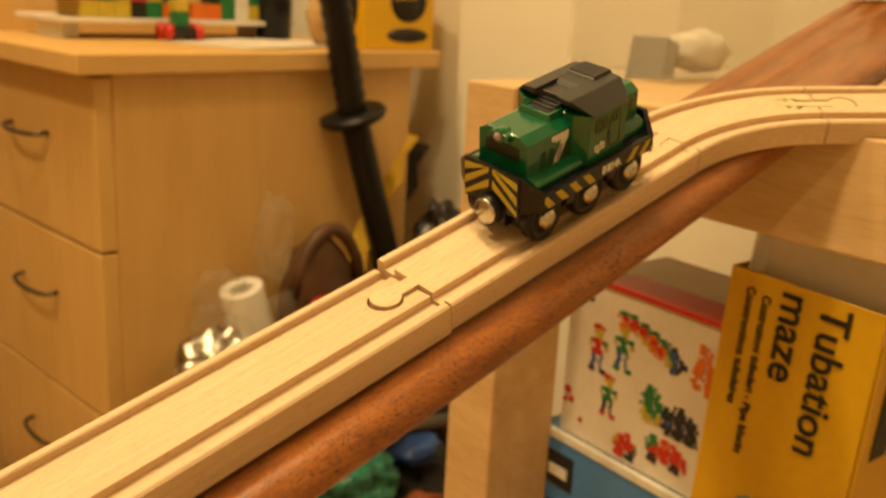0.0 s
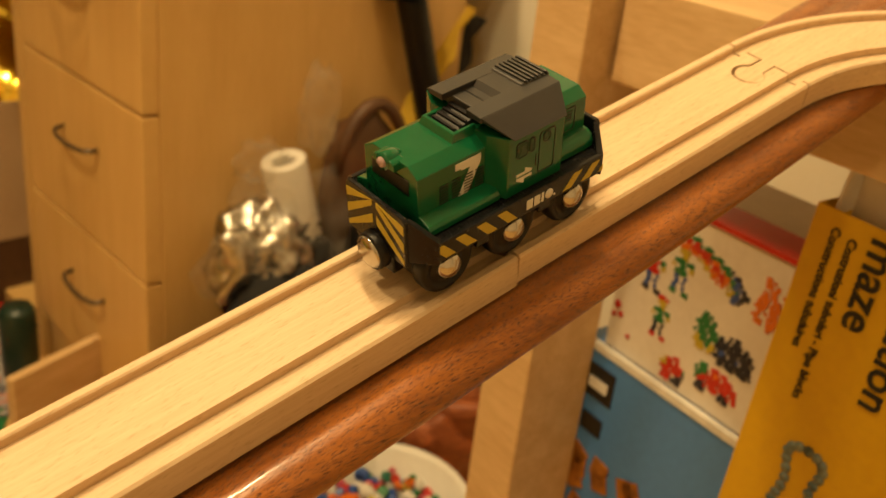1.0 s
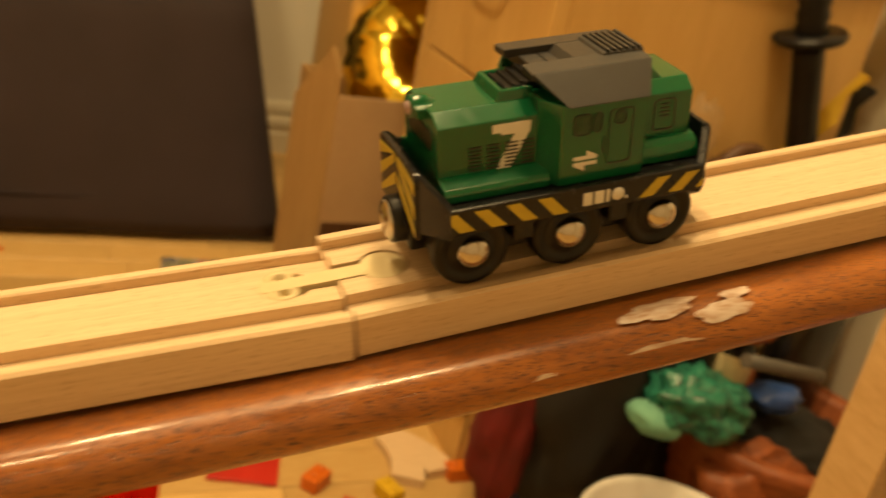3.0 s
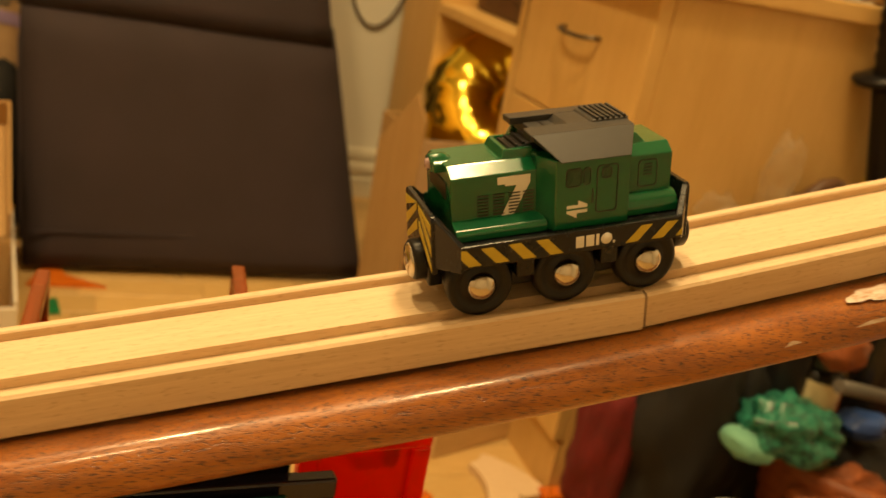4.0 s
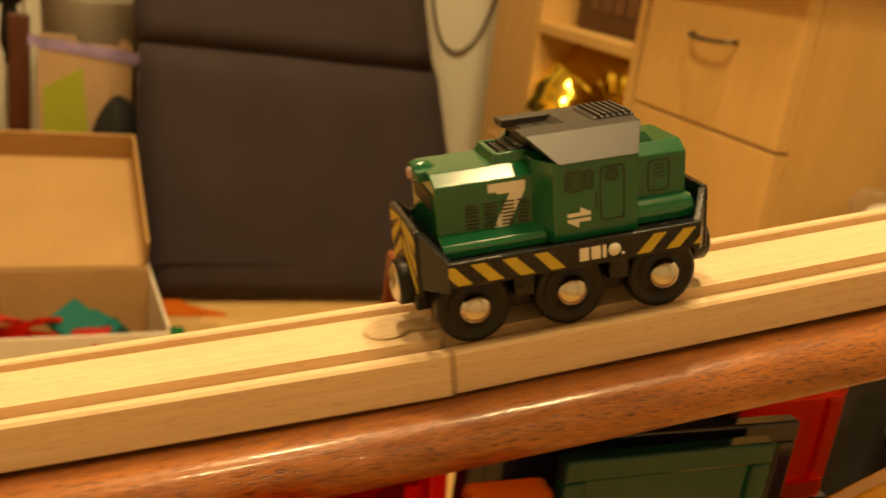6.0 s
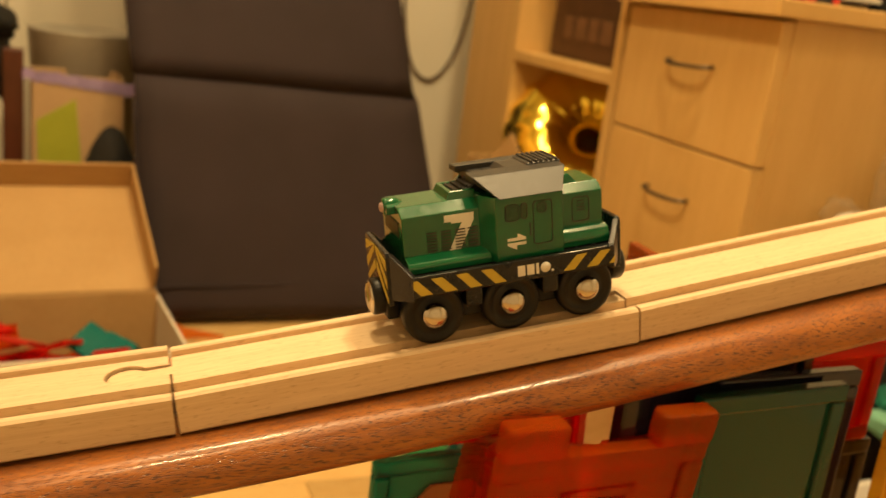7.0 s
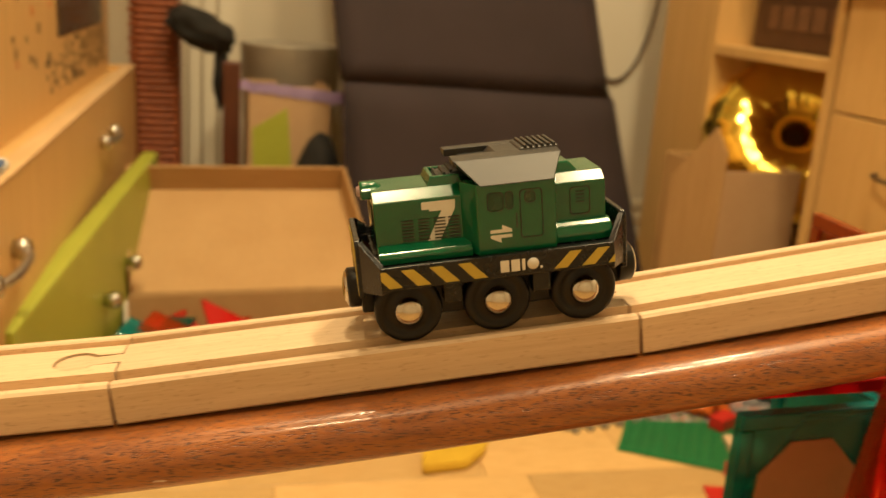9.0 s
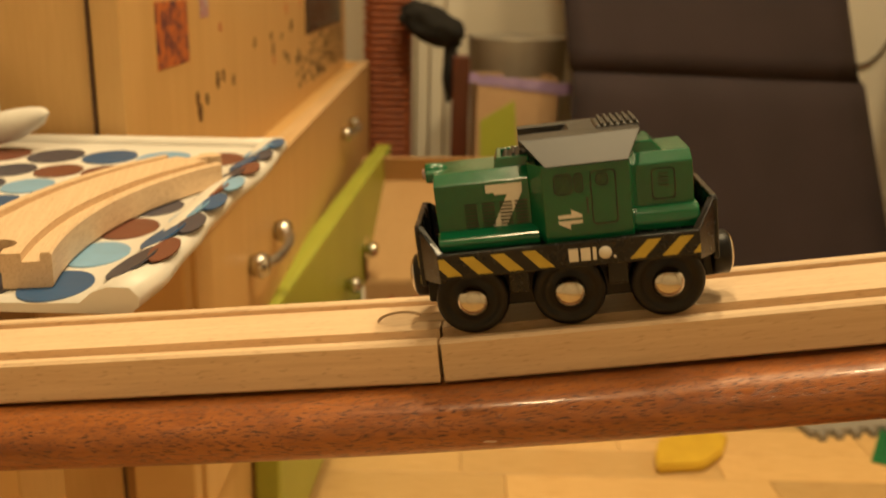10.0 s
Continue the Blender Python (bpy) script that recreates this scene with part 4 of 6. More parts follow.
# ---- storage frame beside the ramp ----
def storage_frame():
    top = thing("shelf_unit", "light pine open storage frame holding boxes of toys", "shelf unit")
    m = pose(0.232, 0.075, 0, 0, 0, -7)
    def at(bm):
        bmesh.ops.transform(bm, matrix=m, verts=bm.verts)
        return bm
    part("post", at(boxed(-0.018, 0.042, 0.094, 0.140, FLOOR, 0.0485, 0.0015)), PINE, top)
    part("post", at(boxed(0.0, 0.060, -0.32, -0.274, FLOOR, 0.0485, 0.0015)), PINE, top)
    part("post", at(boxed(0.40, 0.440, 0.090, 0.136, FLOOR, 0.0485, 0.0015)), PINE, top)
    part("side_rail", at(boxed(0.004, 0.024, -0.274, 0.0895, -0.008, 0.048, 0.0012)), PINE, top)
    part("back_rail", at(boxed(0.060, 0.40, 0.112, 0.132, -0.008, 0.048, 0.0012)), PINE, top)
    part("top_board", at(boxed(0.0245, 0.44, -0.02, 0.1115, 0.032, 0.0475, 0.001)), PINE, top)
    part("shelf", at(boxed(0.010, 0.43, -0.29, 0.120, -0.405, -0.390, 0.001)), PINE, top)
    # panel added in dark brown, standing in for the shade inside the frame
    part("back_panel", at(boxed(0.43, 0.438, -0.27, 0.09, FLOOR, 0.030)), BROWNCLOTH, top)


storage_frame()

# boxes inside the frame; faces with print look along -x
def carton_box(name, label, m, dx, dy, dz, material, face=None):
    top = thing(name, label, "toy box", m)
    part("carton", boxed(0, dx, -dy, 0, 0, dz, 0.0018, 2), material, top)
    return top


def splat(top, x, pts, r, material, name, label=""):
    """Flat print on a face that looks along -x: rounded patches at (y, z)."""
    bm = bmesh.new()
    for y, z, q in pts:
        lathe(bm, [(q * r, -0.0003), (q * r, 0.0003), (0, 0.0003)], Matrix.Translation((x, y, z)) @ pose(0, 0, 0, 0, -90, 0), 12)
    part(name, bm, material, top, label)


blue = carton_box("blue_toy_box", "blue cardboard toy box with dark logo panel, on a shelf", pose(0.288, 0.180, -0.389, 0, 0, -8), 0.10, 0.235, 0.190, BLUEBOX)
part("logo_panel", boxed(-0.0012, 0.0, -0.042, -0.014, 0.150, 0.176, 0.0003, 1), INKBLACK, blue, "black logo panel")
part("logo_mark", boxed(-0.0020, -0.0012, -0.037, -0.019, 0.158, 0.166), WHITEP, blue)
part("print_block", boxed(-0.0012, 0.0, -0.038, -0.018, 0.122, 0.136), INKBLACK, blue)
rr = random.Random(5)
for col, nm, cy, cz in ((surface("amber_print", (0.45, 0.17, 0.015), (0.12, 0.04, 0.01), 60, rough=0.5), "amber_blocks", -0.055, 0.075),):
    bm = bmesh.new()
    for k in range(14):
        y, z = cy + rr.uniform(-0.036, 0.036), cz + rr.uniform(-0.03, 0.03)
        block(bm, -0.0012, 0.0, y - 0.008, y + 0.008, z - 0.008, z + 0.008, 0.001, 1, Matrix.Translation((0, y, z)) @ pose(0, 0, 0, rr.uniform(0, 90)) @ Matrix.Translation((0, -y, -z)))
    part("block_picture", bm, col, blue, "amber picture of building blocks")
part("edge_strip", boxed(-0.0010, 0.004, -0.233, -0.002, 0.186, 0.1912), WHITEP, blue)

white = carton_box("white_toy_box", "white cardboard toy box with colourful block figures, on a blue box", pose(0.290, 0.160, -0.1985, 0, 0, -8), 0.10, 0.19, 0.118, PAPERW)
INK = {"r": RED, "o": ORANGEP, "y": YELLOWP, "g": LEAF, "b": BLUEP, "k": surface("navy_print", (0.012, 0.016, 0.035), rough=0.5)}


def block_print(y, z, cell, rows, label):
    """A picture of plastic blocks: one small printed cell per letter, rows from the top, y running to the box's right."""
    pic = bmesh.new()
    used = []
    for j, row in enumerate(rows):
        for i, ch in enumerate(row):
            if ch in INK:
                if ch not in used:
                    used.append(ch)
                w = cell * (0.5 + 0.16 * ((i * 7 + j * 3) % 3 - 1))
                cy, cz = y - cell * i + cell * 0.2 * ((j * 5 + i) % 3 - 1), z - cell * j
                block(pic, -0.0006 - 0.00005 * ((i + j) % 4), 0.0, cy - w, cy + w, cz - w, cz + w, mi=used.index(ch))
    part("block_picture", pic, [INK[c] for c in used], white, label)


MAN = [" rrr ", " yyy ", "  y  ", "grrrg", "y r y", " rrr ", " b b ", " b b ", " b b ", "gg gg"]
block_print(-0.023, 0.088, 0.0034, [r.replace("g", "k") if j > 8 else r for j, r in enumerate(MAN)], "picture of a red and blue block figure")
block_print(-0.045, 0.096, 0.0034, [r.replace("r", "g") if j > 2 else r.replace("r", "o") for j, r in enumerate(MAN)], "picture of a green block figure")
block_print(-0.037, 0.056, 0.0030, [r.replace("r", "g") if 2 < j < 6 else r.replace("b", "k") for j, r in enumerate(MAN)][:9] + ["rr rr"], "picture of a small block figure")
block_print(-0.046, 0.104, 0.0028, ["gggggg", "rrrrrrgggg", "  oorrrrrgggg", "    ooorrroogggk", "      yyoorrooggbk", "        yyoorroggbk", "          yooroygbbk", "            oo yygbkk", "               yybbk", "                 bk"], "picture of a rainbow of blocks")
block_print(-0.108, 0.102, 0.0029, ["  oo   ", "  ooo  ", "   oo o", "  ooo  ", " ooooo ", " oo ooo", "ooo ooo", " o ooo ", "oo  oo ", " oo ooo", "    o  "], "picture of an orange block animal")
block_print(-0.072, 0.062, 0.0031, ["  gg  ", " gggg ", "ggggg ", " gggggg", "gggggg", " yggg", "yyyggy", " yyyy"], "picture of a green block tree")
block_print(-0.089, 0.056, 0.0031, ["   k k   ", " k kkkkk ", " kkkkkkkk", "kkkkkkkkkk", "kkbkkkbkkk", "kkkkkkkkkk", "  kkkkkkkk"], "picture of a dark blue block animal")
block_print(-0.080, 0.030, 0.0031, [" gg rrrr ", "gggrrorrrr", "ggrrrrrrrrr", "grrrrrrrrrr", " kkrrrrkkrr", " kk    kk"], "picture of a red block car")
block_print(-0.052, 0.022, 0.0031, ["   rr  ", " yrrr  ", "yyrrrrg", "rrrrrrk", " rrr kk", " rr kk"], "picture of a red block toy")
splat(white, -0.0005, [(-0.006, 0.034, 1), (-0.010, 0.028, 0.8), (-0.004, 0.026, 0.7), (-0.02, 0.016, 0.6)], 0.003, RED, "scattered_print")
part("logo_mark", boxed(-0.0008, 0, -0.022, -0.010, 0.104, 0.110), INKBLACK, white)
part("lid_edge", boxed(-0.0022, 0.03, -0.188, -0.03, 0.1182, 0.1215), RED, white, "red card lid edge")

tub = thing("yellow_toy_box", "yellow cardboard toy box with its lid open, standing upright", "toy box", pose(0.240, 0.030, -0.255, 0, 0, -8))
tub.matrix_world = pose(0.238, 0.028, -0.255, 2.5, 0, -6)
H = 0.225
part("front_panel", boxed(0, 0.0015, -0.086, 0, 0, H, 0.0004, 1), YELBOX, tub)
part("side_panel", boxed(0.0015, 0.155, -0.0875, -0.086, 0, H, 0.0004, 1), YELBOX, tub)
part("side_panel", boxed(0.0015, 0.155, -0.0015, 0, 0, H, 0.0004, 1), YELBOX, tub)
part("back_panel", boxed(0.1535, 0.155, -0.086, -0.0015, 0, H), YELBOX, tub)
part("base", boxed(0.0015, 0.1535, -0.086, -0.0015, 0, 0.002), YELBOX, tub)
bm = bmesh.new()
prism(bm, [(0, 0), (0.10, 0.005), (0.10, 0.030), (0.004, 0.028)], -0.001, 0.001, Matrix(((0.86, 0, 0.0, 0.004), (0, 0, 1, -0.008), (0, 1, 0, H - 0.004), (0, 0, 0, 1))) )
part("inner_flap", bm, PAPERW, tub, "white inside of an open flap")
part("inner_flap", boxed(0.012, 0.014, -0.08, -0.012, H - 0.02, H + 0.022, 0.0005, 1), PAPERW, tub, "white inside of an open flap")
# print runs downwards on the front
def letters(text, size, y, z, name, label):
    # reading direction -z, upper side of the letters towards -y
    m = Matrix(((0, 0, -1, -0.0007), (0, -1, 0, y), (-1, 0, 0, z), (0, 0, 0, 1)))
    lettering(name, text, size, m, INKBLACK, tub, label)
letters("Tubation", 0.0228, -0.0610, H - 0.004, "title_print", "black title print")
letters("maze", 0.0236, -0.0395, H - 0.004, "title_print", "black title print")
letters("Costruzioni tubolari - Pipe blocks", 0.0068, -0.0235, H - 0.010, "small_print", "small black print")
letters("Constructions tubulaires", 0.0068, -0.0140, H - 0.008, "small_print", "small black print")
bm = bmesh.new()
for k in range(26):
    a = k / 25 * math.pi * 2
    lathe(bm, [(0.0030, -0.0004), (0.0030, 0.0004), (0, 0.0004)], Matrix.Translation((-0.0004, -0.040 + 0.015 * math.sin(a) * (1 + 0.5 * math.cos(2 * a)), H - 0.150 + 0.024 * math.cos(a))) @ pose(0, 0, 0, 0, -90, 0), 10)
part("pipe_picture", bm, surface("pipe_print", (0.22, 0.26, 0.22), (0.05, 0.10, 0.14), 90, rough=0.4), tub, "grey-blue picture of pipe blocks")
splat(tub, -0.0009, [(-0.032, H - 0.176, 1.3), (-0.038, H - 0.182, 1.2), (-0.028, H - 0.186, 1.0)], 0.004, RED, "red_pipe_picture")
bm = bmesh.new()
for k, (a, w) in enumerate(((0.012, 0.05), (0.040, 0.06))):
    block(bm, a, a + 0.016, -0.0884, -0.0876, H - 0.03 - w, H - 0.03, 0.0003, 1)
part("side_print", bm, INKBLACK, tub)

# clear tub with small things on the frame's top
tubc = thing("clear_plastic_tub", "clear plastic tub with small grey and white things in it", "plastic tub", pose(0.372, 0.150, 0.0485, 0, 0, -10))
for q in ((0, 0.003, 0, 0.11, 0, 0.14), (0.003, 0.26, 0, 0.003, 0, 0.14), (0.003, 0.26, 0.107, 0.11, 0, 0.14), (0.257, 0.26, 0.003, 0.107, 0, 0.14), (0.003, 0.257, 0.003, 0.107, 0, 0.003)):
    part("wall", boxed(*q, 0.0008, 1), C_BOX, tubc)
bm = bmesh.new()
block(bm, 0.03, 0.055, 0.02, 0.05, 0.004, 0.04, 0.002, 2, pose(0, 0, 0, 0, 14, 20))
tagged(part("toy_block", bm, surface("grey_plastic", (0.16, 0.16, 0.15), rough=0.4)), "grey plastic block lying in the clear tub", "toy block").matrix_world = tubc.matrix_world
bm = bmesh.new()
blob(bm, trs(0.085, 0.05, 0.020, 0.028, 0.022, 0.017), 0.2, 3)
tagged(part("plastic_scrap", bm, WHITEPL), "white plastic scrap lying in the clear tub", "scrap").matrix_world = tubc.matrix_world

# clutter on the plank's upper end
bm = bmesh.new()
blob(bm, trs(0.50, 0.055, 0.145, 0.03, 0.03, 0.02), 0.3, 8)
tagged(part("dark_toy", bm, LEAF), "small dark green toy at the top of the plank", "toy")
bm = bmesh.new()
blob(bm, trs(0.445, 0.045, 0.122, 0.018, 0.012, 0.008), 0.4, 9)
tagged(part("crumpled_paper", bm, CARD), "crumpled brown paper on the plank", "paper")

# ---- things before the chest's side ----
def sword():
    top = thing("toy_sword", "black toy sword with a ribbed grip leaning by the chest", "toy sword")
    a, g, b = Vector((0.440, 0.640, 0.165)), Vector((0.493, 0.645, -0.042)), Vector((0.585, 0.640, -0.335))
    bm = bmesh.new()
    n = 26
    tube(bm, [a.lerp(g, k / n) for k in range(n + 1)], [0.0165 + 0.0022 * (k % 2) for k in range(n + 1)], 14)
    part("grip", bm, BLACK, top, "ribbed black grip")
    bm = bmesh.new()
    d = (b - g).normalized()
    rot = d.to_track_quat("Z", "Y").to_matrix().to_4x4()
    lathe(bm, [(0, -0.005), (0.038, -0.005), (0.041, 0), (0.038, 0.005), (0, 0.005)], Matrix.Translation(g) @ rot, 28)
    part("guard", bm, BLACK, top)
    bm = bmesh.new()
    tube(bm, [g.lerp(b, k / 8) for k in range(9)], [0.0175] * 8 + [0.014], 14)
    part("scabbard", bm, BLACK, top)


sword()


def jagged(name, label, a, b, wide, material, thick=0.014):
    d = Vector(b) - Vector(a)
    L = d.length
    pts = []
    n = 9
    for k in range(n + 1):
        pts.append((wide / 2 + (0.006 if k % 2 else -0.004), L * k / n))
    for k in range(n, -1, -1):
        pts.append((-wide / 2 - (0.004 if k % 2 else -0.006), L * k / n))
    bm = bmesh.new()
    zz = d.normalized()
    nn = Vector((-0.7, -0.7, 0)).normalized()
    xx = zz.cross(nn).normalized()
    nn = xx.cross(zz)
    prism(bm, pts, -thick / 2, thick / 2, Matrix(((xx.x, zz.x, nn.x, a[0]), (xx.y, zz.y, nn.y, a[1]), (xx.z, zz.z, nn.z, a[2]), (0, 0, 0, 1))))
    bmesh.ops.bevel(bm, geom=list(bm.edges), offset=0.002, segments=2, affect="EDGES")
    tagged(part(name, bm, material), label, "toy sword")


jagged("foam_sword", "yellow foam toy sword with a jagged edge", (0.455, 0.650, -0.33), (0.612, 0.682, -0.075), 0.030, YELLOW)
jagged("toy_sword", "black toy blade leaning beside the chest", (0.545, 0.688, -0.33), (0.648, 0.700, -0.092), 0.034, BLACK)
bm = bmesh.new()
lathe(bm, [(0.013, 0), (0.024, 0), (0.0245, 0.002), (0.0245, 0.15), (0.024, 0.152), (0.013, 0.152), (0.0125, 0.148), (0.0125, 0.002)], Matrix.Translation((0.365, 0.625, -0.365)) @ pose(0, 0, 0, 0, -16, 0), 28)
tagged(part("plastic_tube", bm, WHITEPL), "white hollow plastic tube standing in a clear bag", "tube")
bm = bmesh.new()
blob(bm, trs(0.300, 0.615, -0.335, 0.060, 0.035, 0.070), 0.5, 2, 4, 2.6)
tagged(part("crumpled_foil", bm, SILVER), "crumpled silver foil in a clear plastic bag", "foil")
bm = bmesh.new()
blob(bm, trs(0.330, 0.615, -0.330, 0.085, 0.030, 0.085), 0.55, 5, 4, 2.3)
blob(bm, trs(0.365, 0.622, -0.165, 0.022, 0.015, 0.05), 0.6, 6, 3, 2.3)
blob(bm, trs(0.290, 0.622, -0.215, 0.03, 0.015, 0.022), 0.6, 7, 3, 2.3)
tagged(part("plastic_bag", bm, C_BAG), "crumpled clear plastic bag beside the chest", "plastic bag")
hb = thing("leather_bag", "dark brown leather bag with a looped strap", "bag")
bm = bmesh.new()
blob(bm, trs(0.435, 0.635, -0.285, 0.055, 0.028, 0.11), 0.15, 4, 3)
part("body", bm, BROWNCLOTH, hb)
bm = bmesh.new()
tube(bm, [(0.395 + 0.10 * k / 12, 0.625, -0.245 + 0.075 * math.sin(math.pi * k / 12) ** 0.6) for k in range(13)], 0.008, 8)
part("strap", bm, BROWNCLOTH, hb)
bt = thing("bottle", "dark bottle with a red cap on the floor", "bottle", pose(0.418, 0.585, FLOOR))
bm = bmesh.new()
lathe(bm, [(0, 0), (0.034, 0), (0.036, 0.01), (0.036, 0.27), (0.022, 0.33), (0.020, 0.358), (0, 0.358)], None, 24)
part("body", bm, BLACK, bt)
bm = bmesh.new()
lathe(bm, [(0.0, 0.385), (0.022, 0.385), (0.0235, 0.382), (0.0235, 0.3585), (0, 0.3585)], None, 24)
part("cap", bm, RED, bt, "red screw cap")
bm = bmesh.new()
blob(bm, trs(0.615, 0.605, -0.20, 0.035, 0.03, 0.045), 0.45, 11, 4, 3)
blob(bm, trs(0.60, 0.60, -0.42, 0.05, 0.03, 0.208), 0.1, 12, 3, 3)
tagged(part("black_bag", bm, surface("glossy_black_film", (0.010, 0.009, 0.008), rough=0.2, bump=0.4)), "glossy black plastic bag on the floor", "plastic bag")

# ---- on top of the chest ----
CT = 0.0315
tea = thing("tea_box", "yellow tea carton with a dark cup drawing", "tea box", pose(0.545, 0.690, CT, 0, 0, -12))
part("carton", boxed(0, 0.10, 0, 0.06, 0, 0.12, 0.0015), YELBOX, tea)
bm = bmesh.new()
lathe(bm, [(0.026, -0.0004), (0.026, 0.0004), (0, 0.0004)], Matrix.Translation((0.062, -0.0004, 0.06)) @ pose(0, 0, 0, 90, 0, 0), 20)
block(bm, 0.046, 0.078, -0.0008, 0.0, 0.012, 0.020)
lathe(bm, [(0.030, -0.0004), (0.030, 0.0003), (0, 0.0003)], Matrix.Translation((0.062, -0.0004, 0.018)) @ pose(0, 0, 0, 90, 0, 0) @ Matrix.Diagonal((1, 0.3, 1, 1)), 20)
part("cup_drawing", bm, INKBLACK, tea, "black drawing of a cup")
for k, (t, z) in enumerate((("SUPREME", 0.074), ("LEMON", 0.064))):
    lettering("print", t, 0.0095, Matrix(((1, 0, 0, 0.041), (0, 0, -1, -0.0012), (0, 1, 0, z), (0, 0, 0, 1))), YELBOX, tea)
bm = bmesh.new()
lathe(bm, [(0.012, -0.0004), (0.012, 0.0004), (0, 0.0004)], Matrix.Translation((-0.0004, 0.03, 0.055)) @ pose(0, 0, 0, 0, -90, 0) @ Matrix.Diagonal((2.6, 1, 1, 1)), 18)
part("leaf_drawing", bm, INKBLACK, tea)
pb = thing("paper_sheets", "loose printed paper sheets lying on the chest", "paper", pose(0.45, 0.80, CT, 0, 0, 20))
for k in range(3):
    part("sheet", boxed(-0.10 + 0.02 * k, 0.08 + 0.02 * k, -0.07 - 0.01 * k, 0.05, 0.0006 * k, 0.0006 * k + 0.0004), PAPERW, pb)
brd = thing("toy_building", "toy brick building of many colours on a pale board", "toy building", pose(0.40, 0.90, CT))
part("base_board", boxed(-0.16, 0.16, -0.05, 0.09, 0.018, 0.024, 0.001), PAPERW, brd)
for x in (-0.14, 0.14):
    part("foot", boxed(x - 0.01, x + 0.01, -0.02, 0.05, 0, 0.018), WHITEPL, brd)
cols = [RED, YELLOWP, BLUEP, LEAF, WHITEPL, BROWNCLOTH, INKBLACK, ORANGEP]
rb = random.Random(11)
for i in range(15):
    for j in range(4):
        c = rb.choice(cols)
        if rb.random() < 0.8:
            x = -0.155 + 0.0205 * i
            part("brick", boxed(x, x + 0.0200, -0.04 + 0.02 * (j % 2) * 0, 0.0 + 0.03 * rb.random(), 0.0245 + 0.0192 * j, 0.0432 + 0.0192 * j, 0.0006, 1), c, brd)
car = thing("toy_car", "small brick-built toy car with red wheels", "toy car", pose(0.375, 0.835, CT, 0, 0, -10))
part("body", boxed(-0.014, 0.014, -0.022, 0.022, 0.006, 0.016, 0.001), INKBLACK, car)
part("brick", boxed(-0.008, 0.008, -0.012, 0.012, 0.0165, 0.034, 0.0008), LEAF, car)
part("brick", boxed(-0.008, 0.008, -0.012, 0.012, 0.0345, 0.048, 0.0008), YELLOWP, car)
for x in (-0.018, 0.018):
    for y in (-0.014, 0.014):
        bm = bmesh.new()
        lathe(bm, [(0, -0.004), (0.010, -0.004), (0.0105, 0), (0.010, 0.004), (0, 0.004)], Matrix.Translation((x, y, 0.0105)) @ pose(0, 0, 0, 0, 90, 0), 18)
        part("wheel", bm, RED, car)
cup = thing("dark_beaker", "dark ribbed beaker on the chest", "cup", pose(0.53, 0.86, CT))
bm = bmesh.new()
lathe(bm, [(0, 0.002), (0.022, 0), (0.026, 0.09), (0.024, 0.09), (0.020, 0.004), (0, 0.004)], None, 24)
part("body", bm, BLACK, cup)
bm = bmesh.new()
blob(bm, trs(0.53, 0.745, CT + 0.04, 0.028, 0.02, 0.04), 0.25, 15)
tagged(part("wooden_toy", bm, CARD), "small rounded tan toy on the chest", "toy")

# ---- below the ramp, on the floor ----
bk = thing("bucket", "white plastic bucket full of small coloured blocks", "bucket", pose(0.312, 0.405, FLOOR))
bm = bmesh.new()
lathe(bm, [(0, 0.003), (0.075, 0.0), (0.094, 0.108), (0.098, 0.112), (0.096, 0.115), (0.090, 0.110), (0.072, 0.005), (0, 0.006)], None, 40)
part("body", bm, WHITEPL, bk)
rb = random.Random(3)
for k in range(230):
    a, r = rb.uniform(0, 6.283), 0.080 * math.sqrt(rb.random())
    z = 0.070 + 0.022 * rb.random() + 0.012 * (1 - r / 0.08)
    s = rb.uniform(0.006, 0.011)
    if k < 8:
        bm = bmesh.new()
        for q in range(3):
            block(bm, -0.5, 0.5, -0.5 + 0.0, 0.5, -0.3, 0.3, 0.12, 1, pose(0, 0, 0, 0, 0, 60 * q) @ Matrix.Diagonal((1, 0.4, 1, 1)))
        o = part("plastic_block", bm, [RED, YELLOWP, BLUEP, LEAF, ORANGEP, WHITEPL, surface("pink_plastic", (0.5, 0.08, 0.13), rough=0.4), TEALCLOTH][k], bk)
        PLUSES = PLUSES + [o] if k else [o]
    else:
        o = new("plastic_block", PLUSES[k % 8].data)
        o.parent = bk
    o.matrix_local = Matrix.Translation((r * math.cos(a), r * math.sin(a), z)) @ pose(0, 0, 0, rb.uniform(0, 360), rb.uniform(0, 360), rb.uniform(0, 360)) @ Matrix.Diagonal((s * 1.6, s * 1.6, s * 1.6, 1))
hat = thing("sequin_hat", "teal sequined cap with a mint brim", "cap")
bm = bmesh.new()
blob(bm, trs(0.392, 0.515, -0.432, 0.062, 0.045, 0.036, 0, 12, 0), 0.38, 21, 4, 2.8)
part("crown", bm, TEALCLOTH, hat)
bm = bmesh.new()
blob(bm, trs(0.335, 0.510, -0.448, 0.036, 0.028, 0.017, 0, 20, 0), 0.2, 22, 3)
part("brim", bm, MINT, hat, "mint green brim")
bk2 = thing("wicker_basket", "red-brown wicker basket full of dress-up things", "basket", pose(0.535, 0.535, FLOOR))
bm = bmesh.new()
prof = [(0, 0.004), (0.10, 0)]
for k in range(14):
    prof.append((0.11 + 0.003 * (k % 2) + 0.002 * k, 0.004 + 0.0115 * k))
prof += [(0.128, 0.165), (0.12, 0.15), (0.10, 0.02), (0, 0.02)]
lathe(bm, prof, None, 32)
part("body", bm, WICKER, bk2)
bm = bmesh.new()
